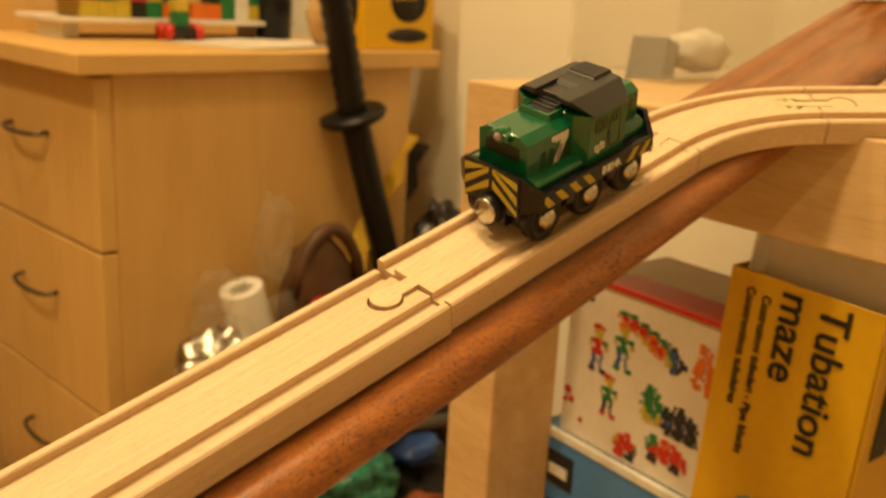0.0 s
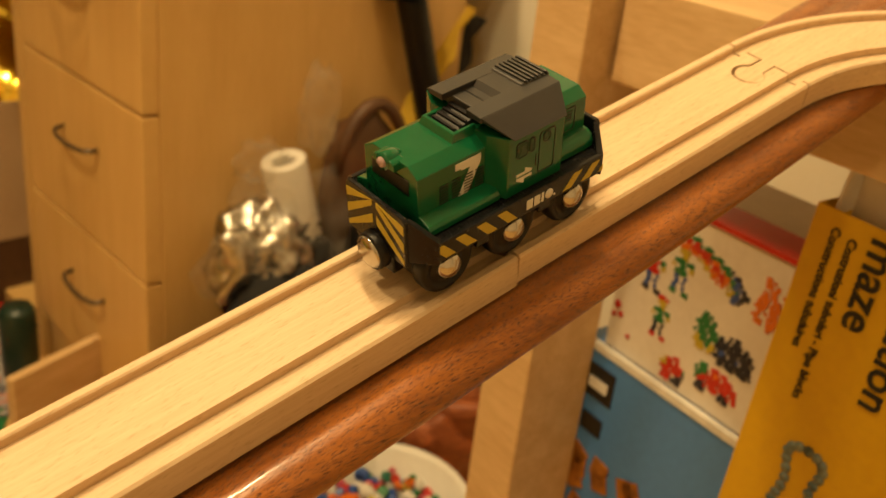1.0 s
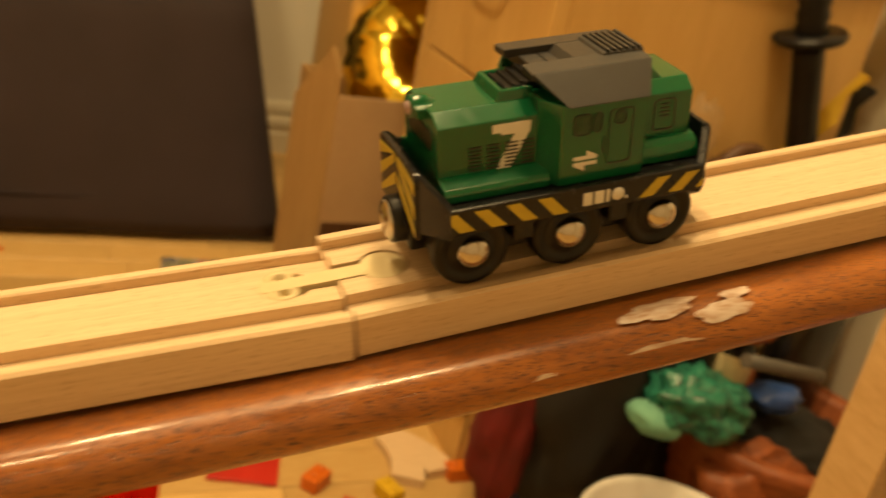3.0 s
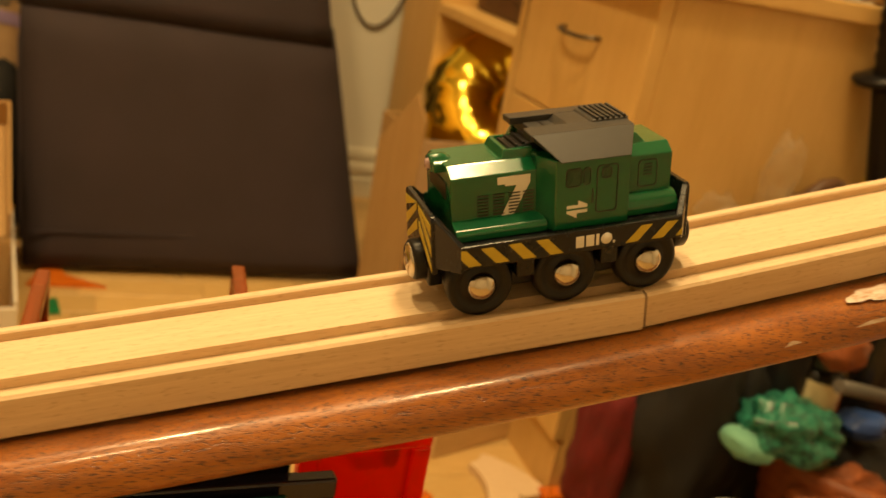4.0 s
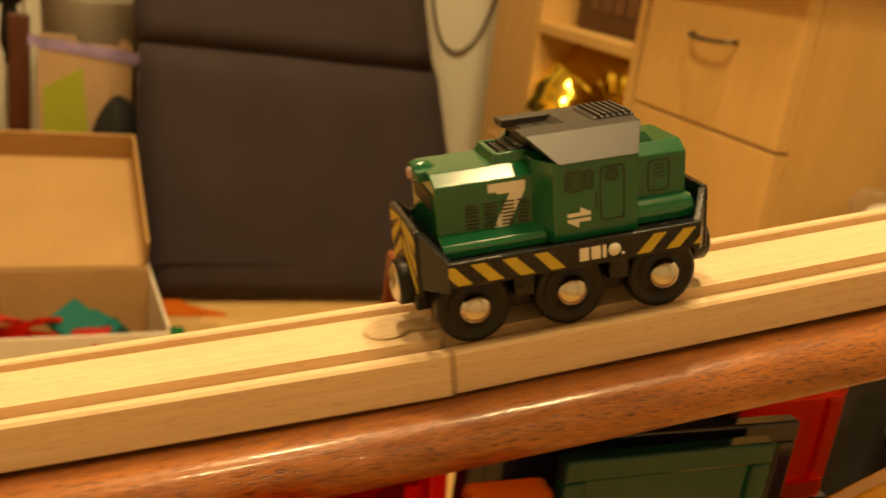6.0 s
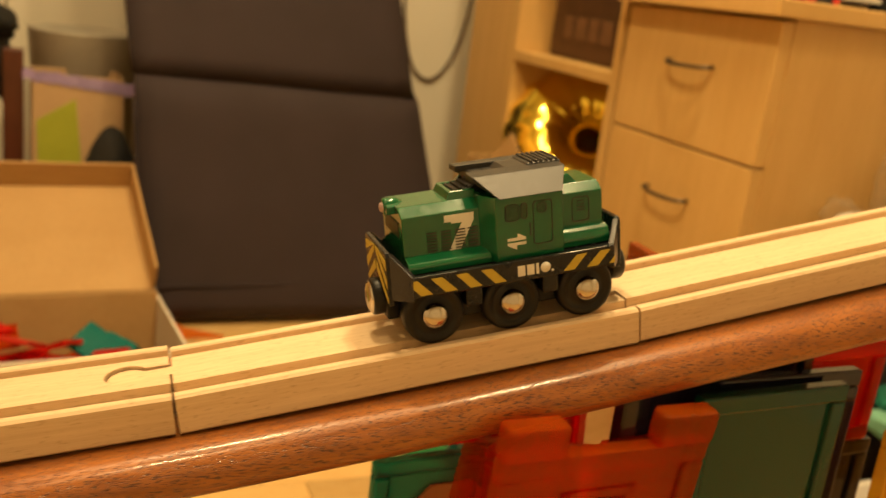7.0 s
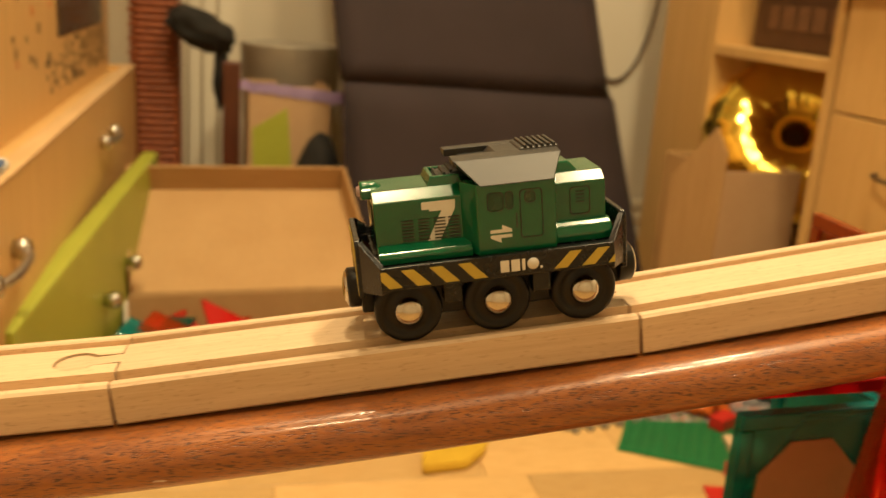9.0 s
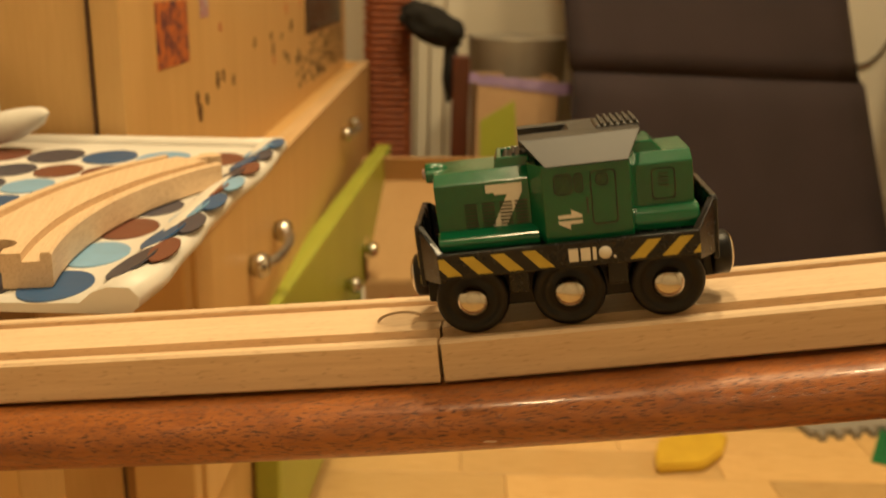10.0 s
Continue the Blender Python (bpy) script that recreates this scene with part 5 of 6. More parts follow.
blob(bm, trs(0, 0, 0.12, 0.10, 0.095, 0.045), 0.3, 31, 4, 2.2)
part("dark_cloth", bm, DARKCLOTH, bk2, "dark cloth heap")
bm = bmesh.new()
blob(bm, trs(0.205, 0.590, -0.50, 0.035, 0.035, 0.120), 0.25, 33, 4, 1.8)
tagged(part("red_cloth", bm, surface("dark_red_cloth", (0.15, 0.008, 0.010), (0.09, 0.005, 0.006), 20, rough=0.85, bump=0.3)), "dark red cloth hanging down to the floor", "cloth")
bm = bmesh.new()
blob(bm, trs(0.292, 0.572, -0.475, 0.080, 0.045, 0.152), 0.25, 34, 4, 1.8)
tagged(part("black_cloth", bm, DARKCLOTH), "heap of black cloth on the floor", "cloth")
bm = bmesh.new()
blob(bm, trs(0.355, 0.600, -0.48, 0.09, 0.05, 0.148), 0.3, 35, 4, 1.8)
tagged(part("dark_clothes", bm, DARKCLOTH), "heap of dark dress-up clothes on the floor", "cloth")
wb = thing("small_bottle", "dark bottle with a pale label and grey cap", "bottle", pose(0.455, 0.560, FLOOR))
bm = bmesh.new()
lathe(bm, [(0, 0), (0.026, 0), (0.027, 0.006), (0.027, 0.245), (0.018, 0.255), (0, 0.255)], None, 24)
part("body", bm, BLACK, wb)
bm = bmesh.new()
lathe(bm, [(0.0272, 0.205), (0.0276, 0.206), (0.0276, 0.240), (0.0272, 0.241)], None, 24)
part("label_band", bm, CREAMPL, wb, "pale label band")
bm = bmesh.new()
lathe(bm, [(0, 0.290), (0.022, 0.290), (0.023, 0.2555), (0, 0.2555)], None, 24)
part("cap", bm, surface("grey_cap", (0.07, 0.075, 0.07), rough=0.5), wb)
bm = bmesh.new()
blob(bm, trs(0.47, 0.475, -0.545, 0.085, 0.05, 0.080), 0.25, 44, 4, 2.4)
tagged(part("fur_cloth", bm, WICKER), "reddish brown fur cloth heaped on the floor", "cloth")
bm = bmesh.new()
tube(bm, [(0.38, 0.46, -0.345), (0.50, 0.47, -0.372)], 0.008, 8)
tagged(part("grey_rod", bm, surface("dark_grey_rod", (0.10, 0.095, 0.09), rough=0.5)), "grey rod lying on the basket", "rod")
bm = bmesh.new()
blob(bm, trs(0.50, 0.52, -0.43, 0.035, 0.025, 0.016), 0.3, 41)
tagged(part("blue_toy", bm, BLUEP), "bright blue toy lying on the basket", "toy")
bm = bmesh.new()
blob(bm, trs(0.44, 0.53, -0.335, 0.03, 0.03, 0.025), 0.3, 42)
tagged(part("fur_toy", bm, WICKER), "reddish furry toy on the clothes heap", "toy")


# ---- magnetic tiles round the ramp ----
def tile(name, label, m, material, size=0.0755, holes=False, shape="square"):
    """A clear frame tile: four rails, a thinner pane, ribs; origin at its lower left, x along, z up."""
    top = thing(name, label, "magnetic tile", m, "magnetic tiles")
    t, w, s = 0.0030, 0.0075, size
    rails = bmesh.new()
    for q in ((0, s, 0, w), (0, s, s - w, s), (0, w, w, s - w), (s - w, s, w, s - w)):
        block(rails, q[0], q[1], -t, t, q[2], q[3], 0.0010, 2)
    part("rim", rails, material, top)
    pane = bmesh.new()
    if holes:
        x0, x1, z0, z1 = 0.0245, 0.0520, 0.0350, 0.0620
        for q in ((w, s - w, w, z0), (w, s - w, z1, s - w), (w, x0, z0, z1), (x1, s - w, z0, z1)):
            block(pane, q[0], q[1], -0.0012, 0.0012, q[2], q[3], 0.0003, 1)
        for q in ((x0, x1, z0, z0 + 0.003), (x0, x1, z1 - 0.003, z1), (x0, x0 + 0.003, z0, z1), (x1 - 0.003, x1, z0, z1)):
            block(pane, q[0], q[1], -0.0022, 0.0022, q[2], q[3], 0.0003, 1)
    else:
        block(pane, w, s - w, -0.0012, 0.0012, w, s - w)
    part("pane", pane, material, top)
    for k in range(2):
        bm = bmesh.new()
        block(bm, s * (0.25 + 0.4 * k), s * (0.25 + 0.4 * k) + 0.016, -t * 0.6, t * 0.6, 0.0015, 0.0055)
        part("magnet", bm, INKBLACK, top)
    return top


cas = tile("castle_tile", "clear orange castle wall tile standing against the plank", pose(-0.4705, -0.006, -0.2125, 6, 0, 3), C_ORANGE, 0.0765, True)
for x in (0.0, 0.0555):
    part("battlement", boxed(x, x + 0.021, -0.0042, 0.0042, 0.0765, 0.0880, 0.0015), C_ORANGE, cas)
tile("square_tile", "clear red square tile lying under the plank", pose(-0.484, 0.020, -0.178, -90, 0, 4) , C_RED).matrix_world = pose(-0.482, 0.068, -0.176, -90, 0, 4)
tl = tile("square_tile", "clear teal square tile with a tan octagon picture", pose(-0.467, 0.100, -0.276, 0, 0, 5), C_TEAL)
oc = bmesh.new()
prism(oc, [(0.038 + 0.027 * math.cos(math.pi / 8 + k * math.pi / 4), 0.036 + 0.027 * math.sin(math.pi / 8 + k * math.pi / 4)) for k in range(8)], -0.0022, 0.0022, Matrix(((1, 0, 0, 0), (0, 0, 1, 0), (0, 1, 0, 0), (0, 0, 0, 1))))
part("octagon", oc, CARD, tl, "tan octagon insert")
for k in range(4):
    z = -0.276 - 0.079 * (k + 1)
    tile("square_tile", "clear teal square tile in the tower", pose(-0.467, 0.100, z, 0, 0, 5), C_TEAL)
    tile("square_tile", "clear orange square tile in the tower", pose(-0.4705, -0.004 + 0.003 * k, -0.2125 - 0.079 * (k + 1), 0, 0, 3), C_ORANGE)
tile("square_tile", "clear teal square tile in the tower", pose(-0.392, 0.106, -0.276, 0, 0, 92), C_TEAL)
tile("square_tile", "clear dark tile behind the castle tile", pose(-0.400, 0.030, -0.225, 0, 0, 12), C_DARK, 0.11)
tile("square_tile", "clear dark green tile in the tower", pose(-0.372, 0.022, -0.214, 0, 0, 4), C_GREEN, 0.0755)
dk = tile("square_tile", "clear dark navy tile leaning under the plank", pose(-0.355, 0.034, -0.213, 0, 0, 3), C_DARK, 0.0755)
tile("square_tile", "clear navy tile carrying a red tile under the plank", pose(-0.345, 0.056, -0.2978, 0, 0, 4), C_DARK, 0.112)
tile("square_tile", "clear red square tile standing under the plank", pose(-0.288, 0.058, -0.1855, 0, 0, 6), C_RED, 0.050)
tile("square_tile", "clear amber square tile standing behind the track", pose(-0.381, 0.122, -0.212, 0, 0, 88), C_AMBER)
tile("square_tile", "clear brown square tile standing behind the track, farther up", pose(-0.300, 0.118, -0.203, 0, 0, 86), C_AMBER, 0.0745)
for k, (x, y, mt, lab) in enumerate(((-0.47, 0.028, C_ORANGE, "clear orange"), (-0.412, 0.022, C_ORANGE, "clear orange"), (-0.272, 0.020, C_YEL, "clear yellow"), (-0.44, 0.04, C_RED, "clear red"))):
    tile("triangle_block", lab + " tile lying on the tower", pose(x, y, -0.2215 - 0.0015 * k, 0, 8 - 5 * k, 10 * k), mt, 0.0700 - 0.002 * k)
base = thing("toy_crate", "dark plastic crate under the magnetic tile tower", "crate", pose(-0.49, -0.01, FLOOR))
part("body", boxed(0, 0.27, 0, 0.19, 0, 0.33, 0.006), DARKCLOTH, base)

# ---- floor things ----
gp = thing("green_baseplate", "green plastic building baseplate on the floor", "baseplate", pose(-0.150, 0.862, FLOOR + 0.0005, 0, 0, -30))
part("plate", boxed(0, 0.20, -0.02, 0.18, 0, 0.003, 0.001), LEAF, gp)
studs = bmesh.new()
for i in range(12):
    for j in range(12):
        lathe(studs, [(0.0035, 0.003), (0.0035, 0.005), (0, 0.005)], pose(0.010 + 0.0163 * i, -0.010 + 0.0163 * j, 0), 8)
tagged(part("studs", studs, LEAF, gp), kind="stuff")


def floor_bit(name, label, cat, bm, material, x, y, rz=0):
    ob = part(name, bm, material)
    ob.matrix_world = pose(x, y, FLOOR + 0.0005, 0, 0, rz)
    return tagged(ob, label, cat)


floor_bit("red_brick", "red toy brick lying on the baseplate's edge", "toy brick", boxed(-0.02, 0.02, -0.012, 0.012, 0.004, 0.022, 0.001), RED, 0.025, 0.895, 30)
floor_bit("red_brick", "red toy brick lying on the floor", "toy brick", boxed(-0.02, 0.02, -0.012, 0.012, 0, 0.02, 0.001), RED, -0.02, 0.76, 10)
floor_bit("red_card", "flat red card lying on the floor", "card", boxed(-0.04, 0.04, -0.03, 0.03, 0, 0.004, 0.001), RED, -0.055, 0.70, -15)
floor_bit("red_card", "flat red card lying on the floor", "card", boxed(-0.05, 0.05, -0.02, 0.02, 0, 0.004, 0.001), RED, -0.26, 1.12, 6)
floor_bit("green_tile", "small green tile lying on the floor", "tile", boxed(-0.018, 0.018, -0.028, 0.028, 0, 0.004, 0.001), LEAF, -0.425, 1.20, 8)
bm = bmesh.new()
prism(bm, [(0, 0), (0.12, 0.02), (0.05, 0.05), (0.01, 0.11)], 0, 0.005)
floor_bit("orange_triangle", "flat orange plastic triangle on the floor", "toy tile", bm, ORANGEP, -0.46, 1.28, -10)
bm = bmesh.new()
prism(bm, [(0.0, 0.0), (0.06, -0.012), (0.10, 0.008), (0.135, 0.045), (0.11, 0.075), (0.075, 0.06), (0.045, 0.065), (0.02, 0.035)], 0, 0.012)
bmesh.ops.bevel(bm, geom=list(bm.edges), offset=0.003, segments=2, affect="EDGES")
floor_bit("yellow_toy_animal", "flat yellow-brown toy animal lying on the floor", "toy", bm, YELLOW, -0.44, 0.80, 20)
bm = bmesh.new()
pz = []
for k in range(8):
    a = k / 8
    pz += [(0.2 * a, 0), (0.2 * a + 0.010, 0.0), (0.2 * a + 0.008, -0.012), (0.2 * a + 0.018, -0.012), (0.2 * a + 0.016, 0.0)]
prism(bm, pz + [(0.2, 0.0), (0.2, 0.16), (0, 0.16)], 0, 0.010)
floor_bit("foam_puzzle_mat", "grey foam puzzle mat on the floor", "foam mat", bm, surface("grey_foam", (0.30, 0.28, 0.25), (0.25, 0.23, 0.20), 30, rough=0.9, bump=0.3), -0.215, 0.905, 12)
for k, (x, y, a, mt, l) in enumerate(((0.07, 0.72, 30, BEECH, "beech"), (0.12, 0.70, -25, BEECH, "beech"), (0.16, 0.64, 10, BEECH, "beech"))):
    bm = bmesh.new()
    for q in range(12):
        b0, b1 = q / 12 * 0.8, (q + 1) / 12 * 0.8
        prism(bm, [(0.10 * math.cos(b0), 0.10 * math.sin(b0)), (0.14 * math.cos(b0), 0.14 * math.sin(b0)), (0.14 * math.cos(b1), 0.14 * math.sin(b1)), (0.10 * math.cos(b1), 0.10 * math.sin(b1))], 0, 0.012 + 0.0001 * k)
    bmesh.ops.remove_doubles(bm, verts=bm.verts, dist=0.0001)
    floor_bit("loose_track", "loose curved beech track piece lying on the floor", "toy track", bm, BEECH, x - 0.1, y, a)
for k, (x, y, mt, l) in enumerate(((0.20, 0.66, ORANGEP, "orange"), (0.235, 0.62, RED, "red"), (0.25, 0.59, BLUEP, "dark blue"), (0.10, 0.63, YELLOW, "yellow"), (0.05, 0.60, RED, "red"), (0.17, 0.56, LEAF, "green"), (0.02, 0.66, ORANGEP, "orange"), (0.12, 0.53, BLUEP, "blue"), (0.06, 0.52, RED, "red"))):
    bm = bmesh.new()
    block(bm, -0.016, 0.016, -0.011, 0.011, 0, 0.018, 0.0012, 1)
    for sx in (-0.008, 0.008):
        lathe(bm, [(0.005, 0.0175), (0.005, 0.021), (0, 0.021)], pose(sx, 0, 0), 10)
    tagged(floor_bit("toy_brick", l + " toy brick lying loose on the floor", "toy brick", bm, mt, x, y, 37 * k), group="loose toy bricks")
# patterned play mat
pm = thing("play_mat", "patterned play mat of grey, white and pink circles", "play mat", pose(0.065, 1.075, FLOOR + 0.0005, 0, 0, -8))
part("cloth", boxed(-0.19, 0.10, -0.17, 0.17, 0, 0.004, 0.001), surface("pale_print_cloth", (0.55, 0.51, 0.48), (0.12, 0.12, 0.15), 70, rough=0.85), pm)
rb = random.Random(8)
inks = [surface("ink_slate", (0.07, 0.075, 0.10), rough=0.8), surface("ink_rose", (0.5, 0.2, 0.16), rough=0.8), surface("ink_sage", (0.3, 0.3, 0.12), rough=0.8)]
for q in range(3):
    bm = bmesh.new()
    for i in range(11):
        for j in range(13):
            if (0 if (i * 5 + j * 3) % 7 < 4 else 1 + (i + j) % 2) == q:
                lathe(bm, [(0.0118, 0.0041), (0.0118, 0.0046), (0.007, 0.0046), (0.0065, 0.0041)], pose(-0.177 + 0.0262 * i + rb.uniform(-0.004, 0.004), -0.157 + 0.0262 * j + rb.uniform(-0.004, 0.004), 0.0004 * (i % 2)), 14)
    tagged(part("printed_circle", bm, inks[q], pm), kind="stuff")
bm = bmesh.new()
blob(bm, trs(0, 0, 0.02, 0.05, 0.04, 0.02), 0.5, 51, 4, 2.5)
floor_bit("orange_cloth", "crumpled orange-red cloth on the play mat", "cloth", bm, ORANGEP, 0.02, 0.965)
bm = bmesh.new()
lathe(bm, [(0, 0), (0.022, 0), (0.024, 0.01), (0.024, 0.10), (0.020, 0.11), (0, 0.11)], None, 20)
floor_bit("dark_green_flask", "dark green flask standing on the floor", "flask", bm, surface("dark_green_enamel", (0.008, 0.03, 0.022), rough=0.3), 0.150, 0.985)
bm = bmesh.new()
prism(bm, [(0, 0), (0.08, 0.01), (0.04, 0.07)], 0, 0.03)
floor_bit("red_hat", "crumpled red paper hat on the floor", "paper hat", bm, RED, 0.12, 1.10, 30)
floor_bit("wooden_board", "light wooden board standing on edge on the floor", "board", boxed(-0.006, 0.006, -0.09, 0.09, 0, 0.14, 0.002), PINE, 0.155, 0.80, -70)

# ---- carton with magnetic tiles ----
cb = thing("tile_carton", "open white and brown carton full of magnetic tiles", "cardboard box", pose(-0.64, 1.06, FLOOR, 0, 0, 6))
t = 0.004
for q, mt in (((-0.18, 0.18, -0.17, -0.166, 0, 0.135), PAPERW), ((-0.18, 0.18, 0.166, 0.17, 0, 0.15), CARD), ((-0.18, -0.176, -0.166, 0.166, 0, 0.142), PAPERW), ((0.176, 0.18, -0.166, 0.166, 0, 0.142), PAPERW)):
    part("wall", boxed(*q, 0.0008, 1), mt, cb)
part("base", boxed(-0.176, 0.176, -0.166, 0.166, 0, 0.004), CARD, cb)
part("inner_wall", boxed(-0.176, 0.176, 0.02, 0.024, 0.005, 0.150, 0.0008, 1), CARD, cb)
lid = part("lid", boxed(-0.175, 0.175, 0.0, 0.004, 0.0, 0.25, 0.001, 1), CARD, cb, "raised brown lid")
lid.matrix_local = pose(0, 0.036, 0.148, -66, 0, 0)
for x0, x1 in ((-0.175, -0.171), (0.171, 0.175)):
    part("lid_rim", boxed(x0, x1, -0.045, 0.0, 0.0, 0.25, 0.0008, 1), CARD, lid)
part("lid_rim", boxed(-0.171, 0.171, -0.045, 0.0, 0.246, 0.25, 0.0008, 1), CARD, lid)
rb = random.Random(4)
for k in range(46):
    mt = [C_RED, C_ORANGE, C_TEAL, C_RED, C_GREEN, RED][k % 6]
    w = rb.choice((0.020, 0.026, 0.034))
    bm = bmesh.new()
    if k % 3 == 0:
        prism(bm, [(-w, -w), (w, -w), (0, w)], -0.003, 0.003)
    else:
        block(bm, -w, w, -w * 0.8, w * 0.8, -0.003, 0.003, 0.001, 1)
    ob = part("magnetic_tile", bm, mt)
    ob.matrix_world = pose(-0.64 + rb.uniform(-0.145, 0.145), 0.965 + rb.uniform(-0.045, 0.045), FLOOR + 0.030 + 0.0026 * k, rb.uniform(-30, 30), rb.uniform(-30, 30), rb.uniform(0, 90))
    tagged(ob, "loose clear coloured magnetic tile in the carton", "magnetic tile", "loose magnetic tiles")

# ---- things in the far corner ----
pb = thing("paper_bag", "tan and green paper shopping bag behind the carton", "paper bag", pose(-0.575, 1.52, FLOOR, 0, 0, 4))
for q in ((-0.075, 0.075, -0.002, 0.0, 0, 0.40), (-0.075, 0.075, 0.10, 0.102, 0, 0.40), (-0.075, -0.073, 0, 0.10, 0, 0.40), (0.073, 0.075, 0, 0.10, 0, 0.40), (-0.073, 0.073, 0, 0.10, 0, 0.002)):
    part("side", boxed(*q, 0.0004, 1), KRAFT, pb)
bm = bmesh.new()
prism(bm, [(-0.065, 0.20), (-0.045, 0.17), (-0.005, 0.19), (0.005, 0.25), (-0.005, 0.36), (-0.068, 0.32)], -0.001, 0.001, Matrix(((1, 0, 0, 0), (0, 0, 1, -0.0032), (0, 1, 0, 0), (0, 0, 0, 1))))
part("green_print", bm, LIME, pb, "green printed shape")
bm = bmesh.new()
vs = []
for k in range(25):
    x, w = -0.09 + 0.0079 * k, 0.004 * noise.noise(Vector((k * 0.5, 0, 0)))
    vs.append([bm.verts.new((x, -0.007 + 0.5 * w, 0.408 - 0.0007 * k + w)), bm.verts.new((x, -0.004 - 0.5 * w, 0.390 - 0.0009 * k + w))])
for a_, b_ in zip(vs, vs[1:]):
    bm.faces.new((a_[0], a_[1], b_[1], b_[0])).smooth = True
bmesh.ops.solidify(bm, geom=list(bm.faces), thickness=0.0015)
part("ribbon", bm, surface("lilac_ribbon", (0.42, 0.30, 0.52), (0.3, 0.2, 0.42), 40, rough=0.5), pb, "lilac band along the rim")
bn = thing("waste_bin", "pale translucent waste bin behind the paper bag", "bin", pose(-0.565, 1.71, FLOOR))
bm = bmesh.new()
lathe(bm, [(0, 0.003), (0.075, 0), (0.100, 0.46), (0.103, 0.465), (0.097, 0.465), (0.072, 0.006), (0, 0.006)], None, 36)
part("body", bm, surface("translucent_white", (0.45, 0.42, 0.36), (0.4, 0.37, 0.31), 12, rough=0.4), bn)
part("chair_leg", boxed(-0.696, -0.664, 1.515, 1.545, FLOOR, -0.19, 0.003), surface("dark_red_wood", (0.10, 0.028, 0.012), (0.06, 0.016, 0.008), 12, (6, 6, 1), rough=0.4))
tagged(bpy.data.objects["chair_leg"], "dark red-brown wooden upright behind the carton", "post")
bm = bmesh.new()
blob(bm, trs(-0.520, 1.490, -0.47, 0.055, 0.05, 0.155), 0.12, 61, 4, 1.6)
tagged(part("black_jacket", bm, DARKCLOTH), "black cloth bundle standing beside the mattress", "cloth")
bh = thing("cap", "black cloth cap hanging on the wicker post", "cap")
bm = bmesh.new()
blob(bm, trs(-0.735, 1.575, -0.140, 0.065, 0.04, 0.034, 0, 22, 0), 0.2, 62, 4, 1.8)
part("cap_body", bm, DARKCLOTH, bh)
bm = bmesh.new()
blob(bm, trs(-0.700, 1.575, -0.220, 0.014, 0.012, 0.065), 0.4, 63, 3)
part("strap", bm, DARKCLOTH, bh)
wp = thing("wicker_tower", "tall red-brown wicker column beside the drawers", "basket", pose(-0.822, 1.665, FLOOR))
part("core", boxed(-0.036, 0.036, -0.036, 0.036, 0, 0.98), WICKER, wp)
for k in range(76):
    bm = bmesh.new()
    pts = []
    for a in range(25):
        q = a / 24 * 4
        s, f = int(min(q, 3)), q - int(min(q, 3))
        cr = [(-0.04, -0.04), (0.04, -0.04), (0.04, 0.04), (-0.04, 0.04), (-0.04, -0.04)]
        x = cr[s][0] + (cr[s + 1][0] - cr[s][0]) * f
        y = cr[s][1] + (cr[s + 1][1] - cr[s][1]) * f
        w = 1 + (0.05 if (a + k) % 2 else -0.02)
        pts.append((x * w, y * w, 0.008 + 0.013 * k))
    if k < 2:
        tube(bm, pts, 0.0058, 6)
        o = part("wicker_strand", bm, WICKER, wp)
        STR = STR + [o] if k else [o]
    else:
        bm.free()
        o = new("wicker_strand", STR[k % 2].data)
        o.parent = wp
        o.matrix_local = pose(0, 0, 0.013 * (k - k % 2))
PIPEPAINT = surface("worn_beige_pipe_paint", (0.58, 0.52, 0.40), (0.48, 0.42, 0.31), 10, rough=0.5)
for x in (-0.775, -0.745, -0.712):
    bm = bmesh.new()
    tube(bm, [(x, 1.8965, FLOOR + 0.02), (x, 1.8965, 1.2)], 0.0025, 8)
    setting("heating_pipe", bm, PIPEPAINT, "cream painted heating pipe", "pipe")

# ---- drawer unit with the stickered board ----
UX = -0.857
un = thing("drawer_unit", "wooden drawer unit with one lime drawer pulled out", "drawers")
part("carcass", boxed(UX - 0.42, UX - 0.0195, 0.40, 1.62, FLOOR, -0.226, 0.001), VENEER, un)
part("side_panel", boxed(UX - 0.42, UX - 0.001, 1.6205, 1.64, FLOOR, -0.216, 0.001), VENEER, un)
dr = part("drawer_front", boxed(UX - 0.019, UX, 0.34, 1.615, -0.405, -0.216, 0.0015), VENEER, un)
part("top_edge", boxed(UX - 0.0185, UX + 0.0015, 0.34, 1.615, -0.2155, -0.2125), PINE, un)
for y in (0.545, 1.185):
    hd = bmesh.new()
    pts = [(UX + 0.020 * math.sin(math.pi * k / 10) ** 0.55, y + 0.052 * math.cos(math.pi * k / 10), -0.276) for k in range(11)]
    tube(hd, pts, 0.0042, 10)
    h = part("handle", hd, STEEL, dr, "bright metal bow handle")
    for s in (-1, 1):
        bm = bmesh.new()
        lathe(bm, [(0, 0.016), (0.008, 0.014), (0.011, 0.008), (0.008, 0.0), (0, 0)], Matrix.Translation((UX + 0.001, y + s * 0.052, -0.276)) @ pose(0, 0, 0, 0, 90, 0), 16)
        part("knob", bm, CHROME, h)
gd = part("lime_drawer", boxed(-0.012, 0.012, 0, 0.84, 0, 0.262, 0.003), LIME, un, "lime green lacquered drawer front")
gd.matrix_local = pose(-0.862, 0.555, -0.597, 0, 0, -3.4)
